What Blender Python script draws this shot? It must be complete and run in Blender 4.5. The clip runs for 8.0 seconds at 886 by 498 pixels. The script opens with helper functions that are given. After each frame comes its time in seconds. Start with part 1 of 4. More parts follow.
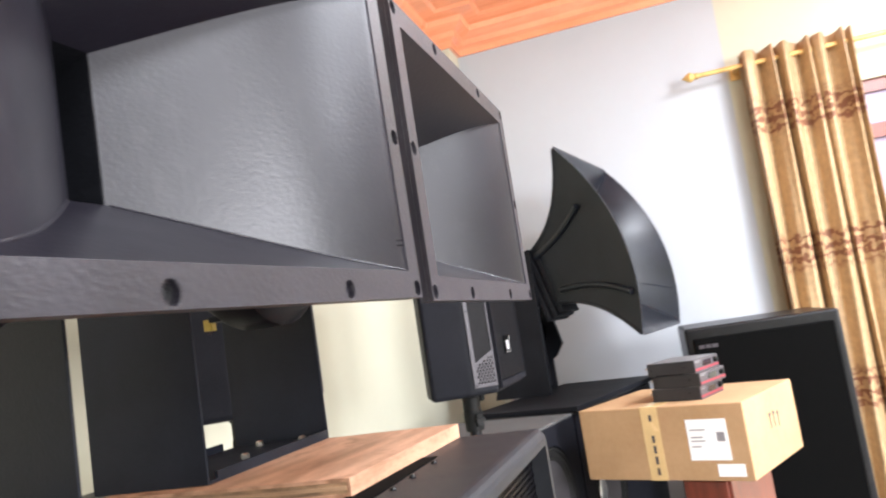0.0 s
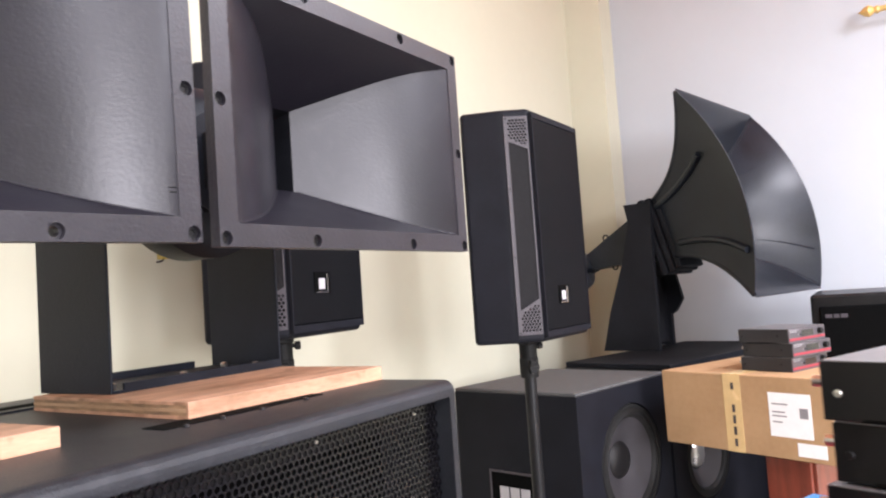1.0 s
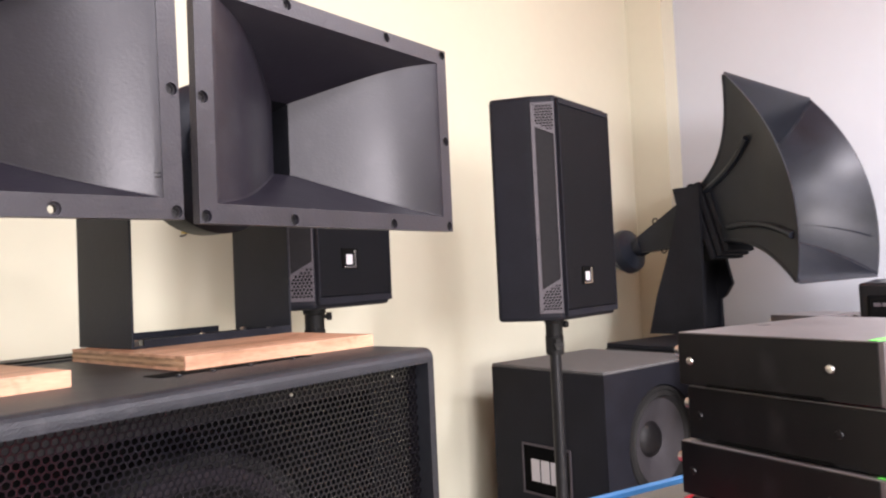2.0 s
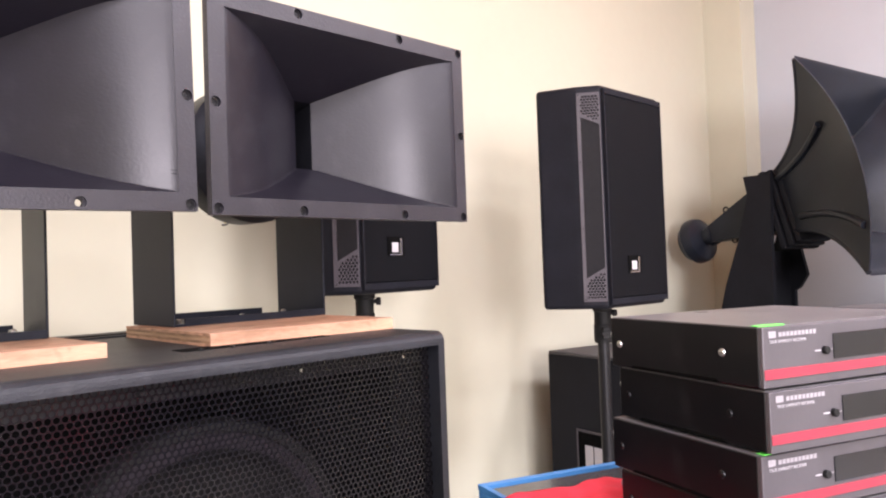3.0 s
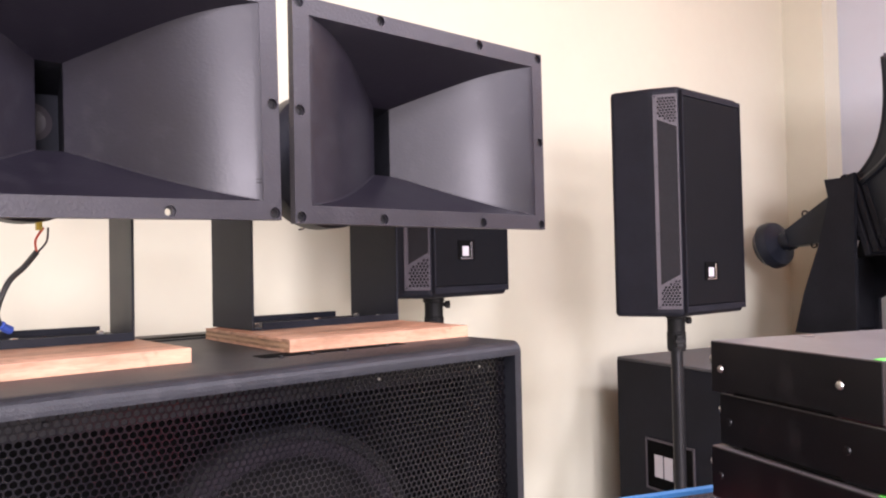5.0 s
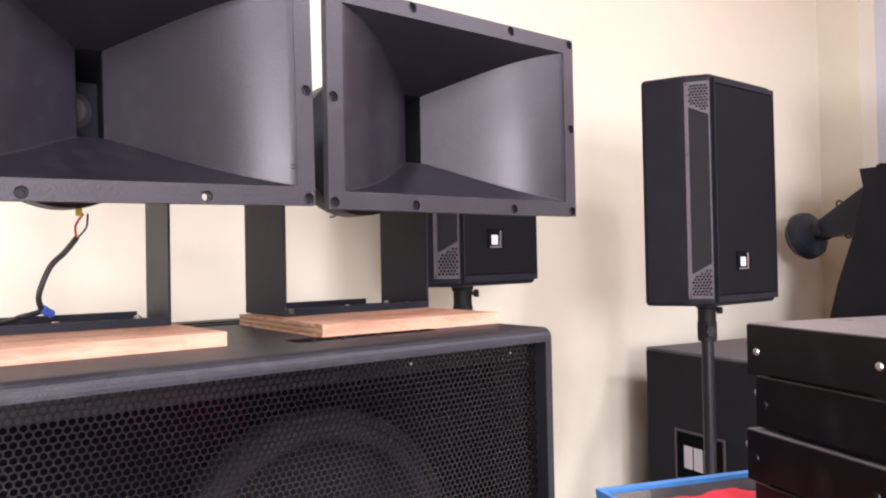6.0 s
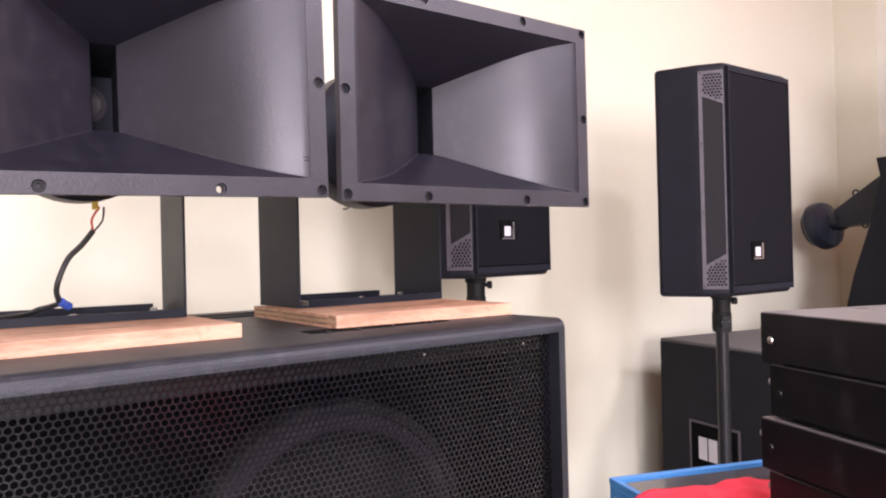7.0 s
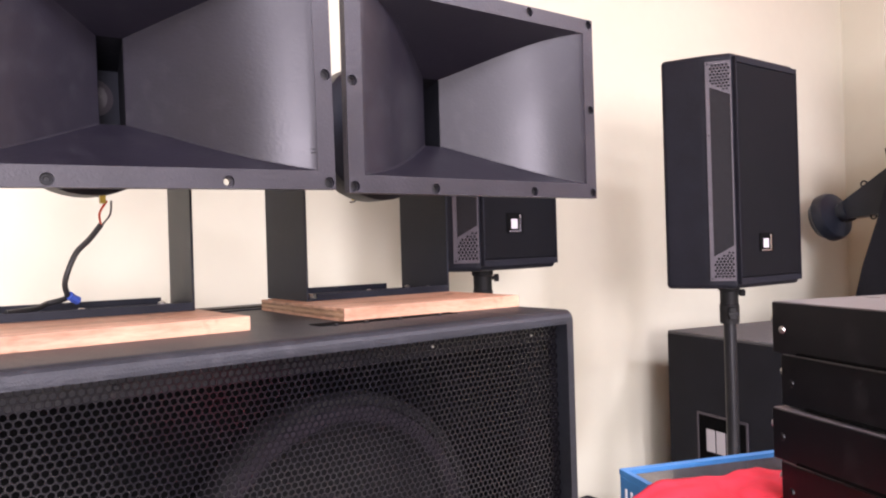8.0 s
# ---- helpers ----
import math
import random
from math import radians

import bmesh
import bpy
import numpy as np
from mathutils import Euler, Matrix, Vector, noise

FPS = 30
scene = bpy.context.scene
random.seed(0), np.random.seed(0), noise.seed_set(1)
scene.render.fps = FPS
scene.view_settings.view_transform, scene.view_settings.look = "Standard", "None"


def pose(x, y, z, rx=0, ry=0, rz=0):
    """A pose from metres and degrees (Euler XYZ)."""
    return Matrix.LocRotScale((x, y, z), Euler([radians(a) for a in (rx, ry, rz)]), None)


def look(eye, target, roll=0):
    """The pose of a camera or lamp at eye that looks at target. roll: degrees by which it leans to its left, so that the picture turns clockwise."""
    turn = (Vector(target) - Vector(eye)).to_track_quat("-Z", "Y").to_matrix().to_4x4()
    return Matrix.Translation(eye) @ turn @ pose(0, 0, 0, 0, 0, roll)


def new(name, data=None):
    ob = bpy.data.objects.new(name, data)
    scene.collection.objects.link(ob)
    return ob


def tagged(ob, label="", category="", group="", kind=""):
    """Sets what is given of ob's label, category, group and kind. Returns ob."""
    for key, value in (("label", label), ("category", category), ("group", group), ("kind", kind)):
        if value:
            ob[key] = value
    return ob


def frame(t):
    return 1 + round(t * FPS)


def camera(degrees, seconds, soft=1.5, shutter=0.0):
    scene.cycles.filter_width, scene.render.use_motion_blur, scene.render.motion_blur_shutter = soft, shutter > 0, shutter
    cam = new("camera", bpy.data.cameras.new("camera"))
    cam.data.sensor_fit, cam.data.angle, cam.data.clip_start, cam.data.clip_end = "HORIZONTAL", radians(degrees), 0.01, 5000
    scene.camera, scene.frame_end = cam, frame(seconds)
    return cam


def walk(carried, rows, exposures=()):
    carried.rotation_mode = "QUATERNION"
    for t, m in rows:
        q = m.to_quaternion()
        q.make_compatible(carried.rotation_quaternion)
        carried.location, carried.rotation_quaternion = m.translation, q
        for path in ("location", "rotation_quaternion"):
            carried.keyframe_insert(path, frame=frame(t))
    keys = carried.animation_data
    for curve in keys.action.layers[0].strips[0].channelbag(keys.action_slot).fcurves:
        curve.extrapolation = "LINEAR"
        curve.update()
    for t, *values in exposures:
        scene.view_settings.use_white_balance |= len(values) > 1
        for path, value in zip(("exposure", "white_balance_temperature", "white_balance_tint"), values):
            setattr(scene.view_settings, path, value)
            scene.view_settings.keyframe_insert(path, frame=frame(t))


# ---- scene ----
cam = camera(61.0, 8.0, soft=2.1, shutter=0.3)
PATH = [
    (0, (0.215, -0.67, 1.459), (-0.358, 1.233, 1.683), -8.8),
    (0.5, (0.391, -0.557, 1.446), (-0.501, 1.225, 1.616), -5.7),
    (1, (0.565, -0.513, 1.431), (-0.488, 1.184, 1.548), -4.0),
    (1.5, (0.692, -0.501, 1.425), (-0.452, 1.137, 1.517), -3.1),
    (2, (0.743, -0.516, 1.417), (-0.484, 1.062, 1.492), -2.6),
    (2.2, (0.798, -0.508, 1.413), (-0.500, 1.013, 1.474), -2.3),
    (3.3, (0.888, -0.483, 1.411), (-0.531, 0.924, 1.462), -1.9),
    (3.5, (0.881, -0.486, 1.413), (-0.551, 0.909, 1.46), -1.7),
    (3.7, (0.882, -0.485, 1.4125), (-0.570, 0.890, 1.461), -1.65),
    (4, (0.882, -0.484, 1.412), (-0.581, 0.879, 1.462), -1.6),
    (4.5, (0.871, -0.487, 1.425), (-0.62, 0.845, 1.479), -1.4),
    (5, (0.856, -0.494, 1.43), (-0.663, 0.807, 1.48), -1.2),
    (6.5, (0.855, -0.504, 1.418), (-0.723, 0.724, 1.439), -1.2),
    (7, (0.857, -0.504, 1.419), (-0.729, 0.715, 1.43), -1.4),
    (7.5, (0.853, -0.504, 1.416), (-0.739, 0.707, 1.417), -1.6),
    (8, (0.853, -0.505, 1.416), (-0.742, 0.702, 1.412), -1.7),
]
walk(cam, [(t, look(eye, target, roll)) for t, eye, target, roll in PATH], [(0.0, 0.62, 6350, 5), (0.5, 0.45, 6300, 10), (1.0, 0.43, 6400, 11), (2.0, 0.39, 6700, 15), (3.5, 0.31, 6600, 20), (8.0, 0.36, 6480, 24)])

# ---- world and lights ----
world = bpy.data.worlds.new("world")
world.use_nodes = True
scene.world = world
world.node_tree.nodes["Background"].inputs[0].default_value = (0.9, 0.95, 1.0, 1)
world.node_tree.nodes["Background"].inputs[1].default_value = 0.05


def area(name, eye, target, sx, sy, power, colour):
    d = bpy.data.lights.new(name, "AREA")
    d.shape, d.size, d.size_y, d.energy, d.color = "RECTANGLE", sx, sy, power, colour
    ob = new(name, d)
    ob.matrix_world = look(eye, target)
    return ob


LAMPS = [((2.2, 0.9, 3.26), 85.0), ((2.0, 2.35, 3.26), 95.0), ((2.1, -1.6, 3.26), 80.0), ((3.9, 0.3, 3.26), 140.0)]
for at, power in LAMPS:
    area("lamp_light", at, (at[0], at[1], 0), 0.55, 0.55, power, (0.905, 0.90, 1.0))

# daylight through the shop window in the east wall
area("window_light", (5.45, -2.35, 2.0), (0.0, 0.3, 1.7), 1.8, 1.7, 400.0, (0.96, 0.93, 1.0))

# ---- materials ----


def mat(name, base, rough=0.5, metal=0.0, vary=0.15, scale=12.0, bump=0.0, bump_scale=200.0, second=None, coat=0.0, spec=0.5, stretch=(1, 1, 1), emit=0.0, rand=0.0):
    m = bpy.data.materials.new(name)
    m.use_nodes = True
    nt = m.node_tree
    b = nt.nodes["Principled BSDF"]
    b.inputs["Metallic"].default_value = metal
    b.inputs["Coat Weight"].default_value = coat
    b.inputs["Specular IOR Level"].default_value = spec
    tc = nt.nodes.new("ShaderNodeTexCoord")
    mp = nt.nodes.new("ShaderNodeMapping")
    mp.inputs["Scale"].default_value = stretch
    nt.links.new(tc.outputs["Object"], mp.inputs["Vector"])
    big = nt.nodes.new("ShaderNodeTexNoise")
    big.inputs["Scale"].default_value = scale
    big.inputs["Detail"].default_value = 5
    fine = nt.nodes.new("ShaderNodeTexNoise")
    fine.inputs["Scale"].default_value = scale * 9
    fine.inputs["Detail"].default_value = 3
    mix = nt.nodes.new("ShaderNodeMath")
    mix.operation = "MULTIPLY_ADD"
    mix.inputs[1].default_value = 0.35
    for n in (big, fine):
        nt.links.new(mp.outputs["Vector"], n.inputs["Vector"])
    nt.links.new(fine.outputs["Fac"], mix.inputs[0])
    nt.links.new(big.outputs["Fac"], mix.inputs[2])
    ramp = nt.nodes.new("ShaderNodeValToRGB")
    ramp.color_ramp.elements[0].position, ramp.color_ramp.elements[1].position = 0.42, 0.92
    lo = [c * (1 - vary) for c in base]
    hi = list(second) if second else [min(1, c * (1 + vary)) for c in base]
    ramp.color_ramp.elements[0].color = (*lo, 1)
    ramp.color_ramp.elements[1].color = (*hi, 1)
    nt.links.new(mix.outputs[0], ramp.inputs["Fac"])
    colour = ramp.outputs["Color"]
    if rand:
        info = nt.nodes.new("ShaderNodeObjectInfo")
        hs = nt.nodes.new("ShaderNodeHueSaturation")
        rg = nt.nodes.new("ShaderNodeMapRange")
        rg.inputs["To Min"].default_value, rg.inputs["To Max"].default_value = 1 - rand, 1 + rand
        nt.links.new(info.outputs["Random"], rg.inputs["Value"])
        nt.links.new(rg.outputs["Result"], hs.inputs["Value"])
        nt.links.new(colour, hs.inputs["Color"])
        colour = hs.outputs["Color"]
    nt.links.new(colour, b.inputs["Base Color"])
    rr = nt.nodes.new("ShaderNodeMapRange")
    rr.inputs["To Min"].default_value, rr.inputs["To Max"].default_value = max(0.02, rough - 0.08), min(1, rough + 0.08)
    nt.links.new(big.outputs["Fac"], rr.inputs["Value"])
    nt.links.new(rr.outputs["Result"], b.inputs["Roughness"])
    if bump:
        bn = nt.nodes.new("ShaderNodeTexNoise")
        bn.inputs["Scale"].default_value = bump_scale
        bn.inputs["Detail"].default_value = 3
        bp = nt.nodes.new("ShaderNodeBump")
        bp.inputs["Strength"].default_value = bump
        bp.inputs["Distance"].default_value = 0.002
        nt.links.new(mp.outputs["Vector"], bn.inputs["Vector"])
        nt.links.new(bn.outputs["Fac"], bp.inputs["Height"])
        nt.links.new(bp.outputs["Normal"], b.inputs["Normal"])
    if emit:
        b.inputs["Emission Color"].default_value = (*base, 1)
        b.inputs["Emission Strength"].default_value = emit
    return m


M_HORN = mat("horn_gelcoat", (0.0080, 0.0070, 0.0110), 0.36, vary=0.12, scale=9, bump=0.10, bump_scale=230, spec=0.30, stretch=(0.9, 0.9, 1.3))
M_FLANGE = mat("flange_gelcoat", (0.0125, 0.011, 0.0155), 0.42, vary=0.2, scale=14, bump=0.25, bump_scale=260, spec=0.4)
M_SUB = mat("sub_paint", (0.0100, 0.0112, 0.0150), 0.46, vary=0.25, scale=10, bump=0.5, bump_scale=420, spec=0.3)
M_GRILLE = mat("grille_steel", (0.0034, 0.0030, 0.0042), 0.24, vary=0.2, scale=20, spec=0.27)
M_FOAM = mat("grille_foam", (0.002, 0.002, 0.002), 0.9, vary=0.3, scale=60, spec=0.05)
M_STEEL = mat("bracket_steel", (0.0120, 0.0134, 0.0185), 0.42, vary=0.2, scale=14, bump=0.2, bump_scale=300, spec=0.1)
M_BOLT = mat("bolt_zinc", (0.55, 0.54, 0.52), 0.3, 1.0, vary=0.15, scale=60)
M_DARKBOLT = mat("bolt_black", (0.008, 0.008, 0.009), 0.4, 0.4, scale=60, spec=0.3)
M_PLY = mat("plywood_face", (0.35, 0.18, 0.10), 0.55, vary=0.36, scale=7, second=(0.53, 0.305, 0.195), bump=0.2, bump_scale=60, stretch=(6, 1, 6))
M_PLYEDGE = mat("plywood_edge", (0.36, 0.215, 0.115), 0.7, vary=0.4, scale=10, second=(0.48,0.31,0.185), bump=0.3, bump_scale=120, stretch=(1, 1, 12))
M_PLYDARK = mat("plywood_dark_ply", (0.17, 0.10, 0.055), 0.75, vary=0.6, scale=26, second=(0.36, 0.22, 0.12), stretch=(1, 1, 5))
M_CAB = mat("cabinet_black", (0.0080, 0.0084, 0.0115), 0.5, vary=0.25, scale=9, bump=0.4, bump_scale=420, spec=0.1)
M_CABTOP = mat("top_panel_grey", (0.058, 0.057, 0.058), 0.8, vary=0.25, scale=30, bump=0.5, bump_scale=500)
M_MESH = mat("speaker_mesh", (0.0032, 0.0034, 0.0045), 0.6, vary=0.2, scale=80, bump=0.5, bump_scale=900, spec=0.08)
M_TRIM = mat("grey_trim", (0.046, 0.040, 0.046), 0.45, vary=0.12, scale=30, spec=0.3)
M_TRIMMESH = mat("trim_mesh", (0.0068, 0.0062, 0.0072), 0.5, vary=0.2, scale=80, bump=0.5, bump_scale=900, spec=0.12)
M_CHROME = mat("badge_metal", (0.62, 0.62, 0.63), 0.25, 1.0, vary=0.1, scale=80)
M_WHITE = mat("white_print", (0.36, 0.345, 0.36), 0.5, vary=0.03, scale=80)
M_PRINT = mat("grey_print", (0.24, 0.225, 0.24), 0.5, vary=0.15, scale=400)
M_CONE = mat("paper_cone", (0.015, 0.012, 0.015), 0.75, vary=0.2, scale=40, bump=0.3, bump_scale=300, spec=0.15)
M_CONE2 = mat("pale_paper_cone", (0.022, 0.0195, 0.023), 0.7, vary=0.2, scale=30, bump=0.3, bump_scale=300)
M_CAP = mat("dust_cap", (0.006, 0.0055, 0.006), 0.5, vary=0.2, scale=40, spec=0.2)
M_SILVER = mat("silver_cap", (0.5, 0.5, 0.5), 0.3, 0.8, vary=0.1, scale=40)
M_RUBBER = mat("rubber", (0.008, 0.008, 0.008), 0.6, vary=0.2, scale=60, spec=0.2)
M_OLDHORN = mat("old_horn_paint", (0.0092, 0.0112, 0.0165), 0.32, vary=0.35, scale=7, bump=0.14, bump_scale=160, spec=0.22)
M_BOARD = mat("black_board", (0.0090, 0.0095, 0.0120), 0.6, vary=0.3, scale=9, bump=0.3, bump_scale=150, spec=0.09)
M_CARTON = mat("cardboard", (0.36, 0.215, 0.105), 0.75, vary=0.1, scale=6, second=(0.42, 0.265, 0.14), bump=0.15, bump_scale=120)
M_TAPE = mat("packing_tape", (0.60, 0.42, 0.20), 0.25, vary=0.1, scale=20)
M_LABEL = mat("paper_label", (0.82, 0.82, 0.83), 0.6, vary=0.04, scale=30)
M_INK = mat("ink", (0.06, 0.05, 0.05), 0.6, vary=0.1, scale=50)
M_RXTOP = mat("receiver_steel", (0.0020, 0.0021, 0.0032), 0.34, vary=0.15, scale=20, bump=0.05, bump_scale=700, spec=0.28)
# paler copy of the receiver steel: light and haze on the far stack, painted in
M_RXGREY = mat("hazed_receiver_steel", (0.024, 0.023, 0.025), 0.45, vary=0.2, scale=20, bump=0.05, bump_scale=700, spec=0.3)
# paler than the casing: light reflected off the receivers' tops, put into the colour
M_RXLID = mat("top_sheen_grey", (0.17, 0.165, 0.17), 0.3, 0.4, vary=0.2, scale=14, bump=0.04, bump_scale=700, spec=0.6)
M_RXFACE = mat("receiver_face", (0.078, 0.071, 0.079), 0.42, 0.3, vary=0.08, scale=30)
M_RED = mat("red_stripe", (0.26, 0.024, 0.042), 0.4, vary=0.06, scale=30)
M_SCREEN = mat("display_glass", (0.012, 0.012, 0.014), 0.08, vary=0.1, scale=10)
M_LID = mat("glossy_lid", (0.05, 0.052, 0.058), 0.22, vary=0.3, scale=20, coat=0.4)
M_GREEN = mat("green_tag", (0.12, 0.72, 0.10), 0.5, vary=0.05, scale=30)
M_BLUE = mat("blue_carton", (0.04, 0.175, 0.40), 0.45, vary=0.12, scale=14)
M_CLOTH = mat("red_cloth", (0.60, 0.025, 0.05), 0.85, vary=0.2, scale=30, bump=0.4, bump_scale=600)
M_CREAM = mat("cream_wall", (0.49, 0.482, 0.378), 0.75, vary=0.03, scale=2.0, bump=0.12, bump_scale=40)
M_WALLWHITE = mat("white_wall", (0.40, 0.425, 0.46), 0.75, vary=0.02, scale=2.0, bump=0.1, bump_scale=40)
M_FLOOR = mat("floor_tile", (0.52, 0.50, 0.46), 0.25, vary=0.1, scale=3)
M_CEILW = mat("ceiling_paint", (0.82, 0.81, 0.79), 0.8, vary=0.03, scale=3)
M_CEIL = mat("ceiling_wood", (0.86, 0.30, 0.15), 0.2, vary=0.10, scale=3, second=(0.93, 0.37, 0.20), stretch=(1, 6, 1), coat=0.6)
M_BROWN = mat("red_brown_wood", (0.16, 0.035, 0.02), 0.35, vary=0.3, scale=6, stretch=(6, 6, 1), coat=0.3)
M_BRASS = mat("gilt_wood", (0.62, 0.40, 0.14), 0.35, 0.3, vary=0.2, scale=20)
M_PANE = mat("window_pane", (0.30, 0.25, 0.34), 0.12, vary=0.15, scale=4)
M_POLE = mat("black_pole", (0.008, 0.008, 0.009), 0.35, vary=0.2, scale=30, spec=0.2)
M_WIRE = mat("black_cable", (0.015, 0.015, 0.015), 0.45, vary=0.1, scale=60)
M_WIRER = mat("red_wire", (0.5, 0.06, 0.03), 0.5, vary=0.1, scale=60)
M_YELLOW = mat("yellow_terminal", (0.52, 0.38, 0.05), 0.4, vary=0.1, scale=60)
M_BLUETAPE = mat("blue_tape", (0.05, 0.10, 0.42), 0.45, vary=0.1, scale=60)
M_PANEL = mat("lamp_diffuser", (1.0, 0.96, 0.9), 0.5, vary=0.0, scale=1, emit=2.5)


def speckled(m, scale, threshold, colour, soft=0.03):
    """Adds dust specks and small scuffs of a lighter colour to a material."""
    nt = m.node_tree
    b = nt.nodes["Principled BSDF"]
    old = b.inputs["Base Color"].links[0].from_socket
    tc = nt.nodes.new("ShaderNodeTexCoord")
    fine = nt.nodes.new("ShaderNodeTexNoise")
    fine.inputs["Scale"].default_value = scale
    fine.inputs["Detail"].default_value = 2
    patch = nt.nodes.new("ShaderNodeTexNoise")
    patch.inputs["Scale"].default_value = scale / 22
    add = nt.nodes.new("ShaderNodeMath")
    add.operation = "MULTIPLY_ADD"
    add.inputs[1].default_value = 0.45
    ramp = nt.nodes.new("ShaderNodeValToRGB")
    ramp.color_ramp.elements[0].position, ramp.color_ramp.elements[1].position = threshold, threshold + soft
    mix = nt.nodes.new("ShaderNodeMix")
    mix.data_type = "RGBA"
    mix.inputs["B"].default_value = (*colour, 1)
    for n in (fine, patch):
        nt.links.new(tc.outputs["Object"], n.inputs["Vector"])
    nt.links.new(patch.outputs["Fac"], add.inputs[0])
    nt.links.new(fine.outputs["Fac"], add.inputs[2])
    nt.links.new(add.outputs[0], ramp.inputs["Fac"])
    nt.links.new(ramp.outputs["Color"], mix.inputs["Factor"])
    nt.links.new(old, mix.inputs["A"])
    nt.links.new(mix.outputs["Result"], b.inputs["Base Color"])


speckled(M_HORN, 40, 0.78, (0.0125, 0.0115, 0.0155), 0.2)
speckled(M_FLANGE, 300, 0.86, (0.022, 0.020, 0.025), 0.08)
speckled(M_SUB, 45, 0.74, (0.017, 0.018, 0.022), 0.2)
speckled(M_PLY, 26, 0.79, (0.21, 0.11, 0.06), 0.14)
speckled(M_RXTOP, 30, 0.80, (0.009, 0.009, 0.0105), 0.2)


def curtain_material():
    m = mat("curtain_brocade", (0.43, 0.295, 0.16), 0.5, vary=0.2, scale=30, bump=0.3, bump_scale=300)
    nt = m.node_tree
    b = nt.nodes["Principled BSDF"]
    old = b.inputs["Base Color"].links[0].from_socket
    tc = nt.nodes.new("ShaderNodeTexCoord")
    mp = nt.nodes.new("ShaderNodeMapping")
    mp.inputs["Scale"].default_value = (0.0, 0.0, 1.0)
    wob = nt.nodes.new("ShaderNodeTexNoise")
    wob.inputs["Scale"].default_value = 24
    add = nt.nodes.new("ShaderNodeVectorMath")
    add.operation = "MULTIPLY_ADD"
    add.inputs[1].default_value = (0.12, 0.12, 0.12)
    wv = nt.nodes.new("ShaderNodeTexWave")
    wv.bands_direction = "Z"
    wv.inputs["Scale"].default_value = 0.413
    wv.inputs["Phase Offset"].default_value = 1.916
    wv.inputs["Distortion"].default_value = 0.0
    ramp = nt.nodes.new("ShaderNodeValToRGB")
    ramp.color_ramp.elements[0].position, ramp.color_ramp.elements[1].position = 0.78, 0.9
    wv2 = nt.nodes.new("ShaderNodeTexWave")
    wv2.bands_direction = "Z"
    wv2.inputs["Scale"].default_value = 5.5
    r2 = nt.nodes.new("ShaderNodeValToRGB")
    r2.color_ramp.elements[0].position, r2.color_ramp.elements[1].position = 0.45, 0.6
    mul = nt.nodes.new("ShaderNodeMath")
    mul.operation = "MULTIPLY"
    mix = nt.nodes.new("ShaderNodeMix")
    mix.data_type = "RGBA"
    mix.inputs["B"].default_value = (0.20, 0.085, 0.045, 1)
    nt.links.new(tc.outputs["Object"], wob.inputs["Vector"])
    nt.links.new(wob.outputs["Color"], add.inputs[0])
    nt.links.new(tc.outputs["Object"], add.inputs[2])
    nt.links.new(add.outputs[0], mp.inputs["Vector"])
    nt.links.new(mp.outputs[0], wv.inputs["Vector"])
    nt.links.new(mp.outputs[0], wv2.inputs["Vector"])
    nt.links.new(wv.outputs["Fac"], ramp.inputs["Fac"])
    nt.links.new(wv2.outputs["Fac"], r2.inputs["Fac"])
    nt.links.new(ramp.outputs["Color"], mul.inputs[0])
    nt.links.new(r2.outputs["Color"], mul.inputs[1])
    nt.links.new(mul.outputs[0], mix.inputs["Factor"])
    nt.links.new(old, mix.inputs["A"])
    nt.links.new(mix.outputs["Result"], b.inputs["Base Color"])
    return m


M_CURTAIN = curtain_material()

# ---- shape helpers ----


def part(name, bm, material, parent=None, label="", smooth=False, m=None):
    """Links a bmesh as one mesh object, under a thing or a part."""
    me = bpy.data.meshes.new(name)
    bmesh.ops.recalc_face_normals(bm, faces=bm.faces)
    for f in bm.faces:
        f.smooth = smooth
    bm.to_mesh(me)
    bm.free()
    if smooth:
        me.set_sharp_from_angle(angle=radians(38))
    me.materials.append(material)
    ob = new(name, me)
    if parent is not None:
        ob.parent = parent
    if m is not None:
        ob.matrix_basis = m
    return tagged(ob, label)


def shared(name, ob, parent, m):
    """Another object on the same mesh."""
    o = new(name, ob.data)
    o.parent = parent
    o.matrix_basis = m
    return o


def thing(name, m, label, category, group="", kind=""):
    ob = new(name)
    ob.empty_display_size = 0.05
    ob.matrix_basis = m
    return tagged(ob, label, category, group, kind)


def add_box(bm, lo, hi, bevel=0.0, seg=2):
    c = [(a + b) / 2 for a, b in zip(lo, hi)]
    r = bmesh.ops.create_cube(bm, size=1, matrix=Matrix.LocRotScale(c, None, [b - a for a, b in zip(lo, hi)]))
    if bevel:
        es = list({e for v in r["verts"] for e in v.link_edges})
        bmesh.ops.bevel(bm, geom=es, offset=bevel, segments=seg, profile=0.5, affect="EDGES")


def box(lo, hi, bevel=0.0, seg=2):
    bm = bmesh.new()
    add_box(bm, lo, hi, bevel, seg)
    return bm


def prism(pts, z0, z1, bevel=0.0, seg=2):
    """A polygon in x, y drawn up from z0 to z1."""
    bm = bmesh.new()
    f = bm.faces.new([bm.verts.new((x, y, z0)) for x, y in pts])
    r = bmesh.ops.extrude_face_region(bm, geom=[f])
    bmesh.ops.translate(bm, verts=[g for g in r["geom"] if isinstance(g, bmesh.types.BMVert)], vec=(0, 0, z1 - z0))
    if bevel:
        bmesh.ops.bevel(bm, geom=list(bm.edges), offset=bevel, segments=seg, profile=0.5, affect="EDGES")
    return bm


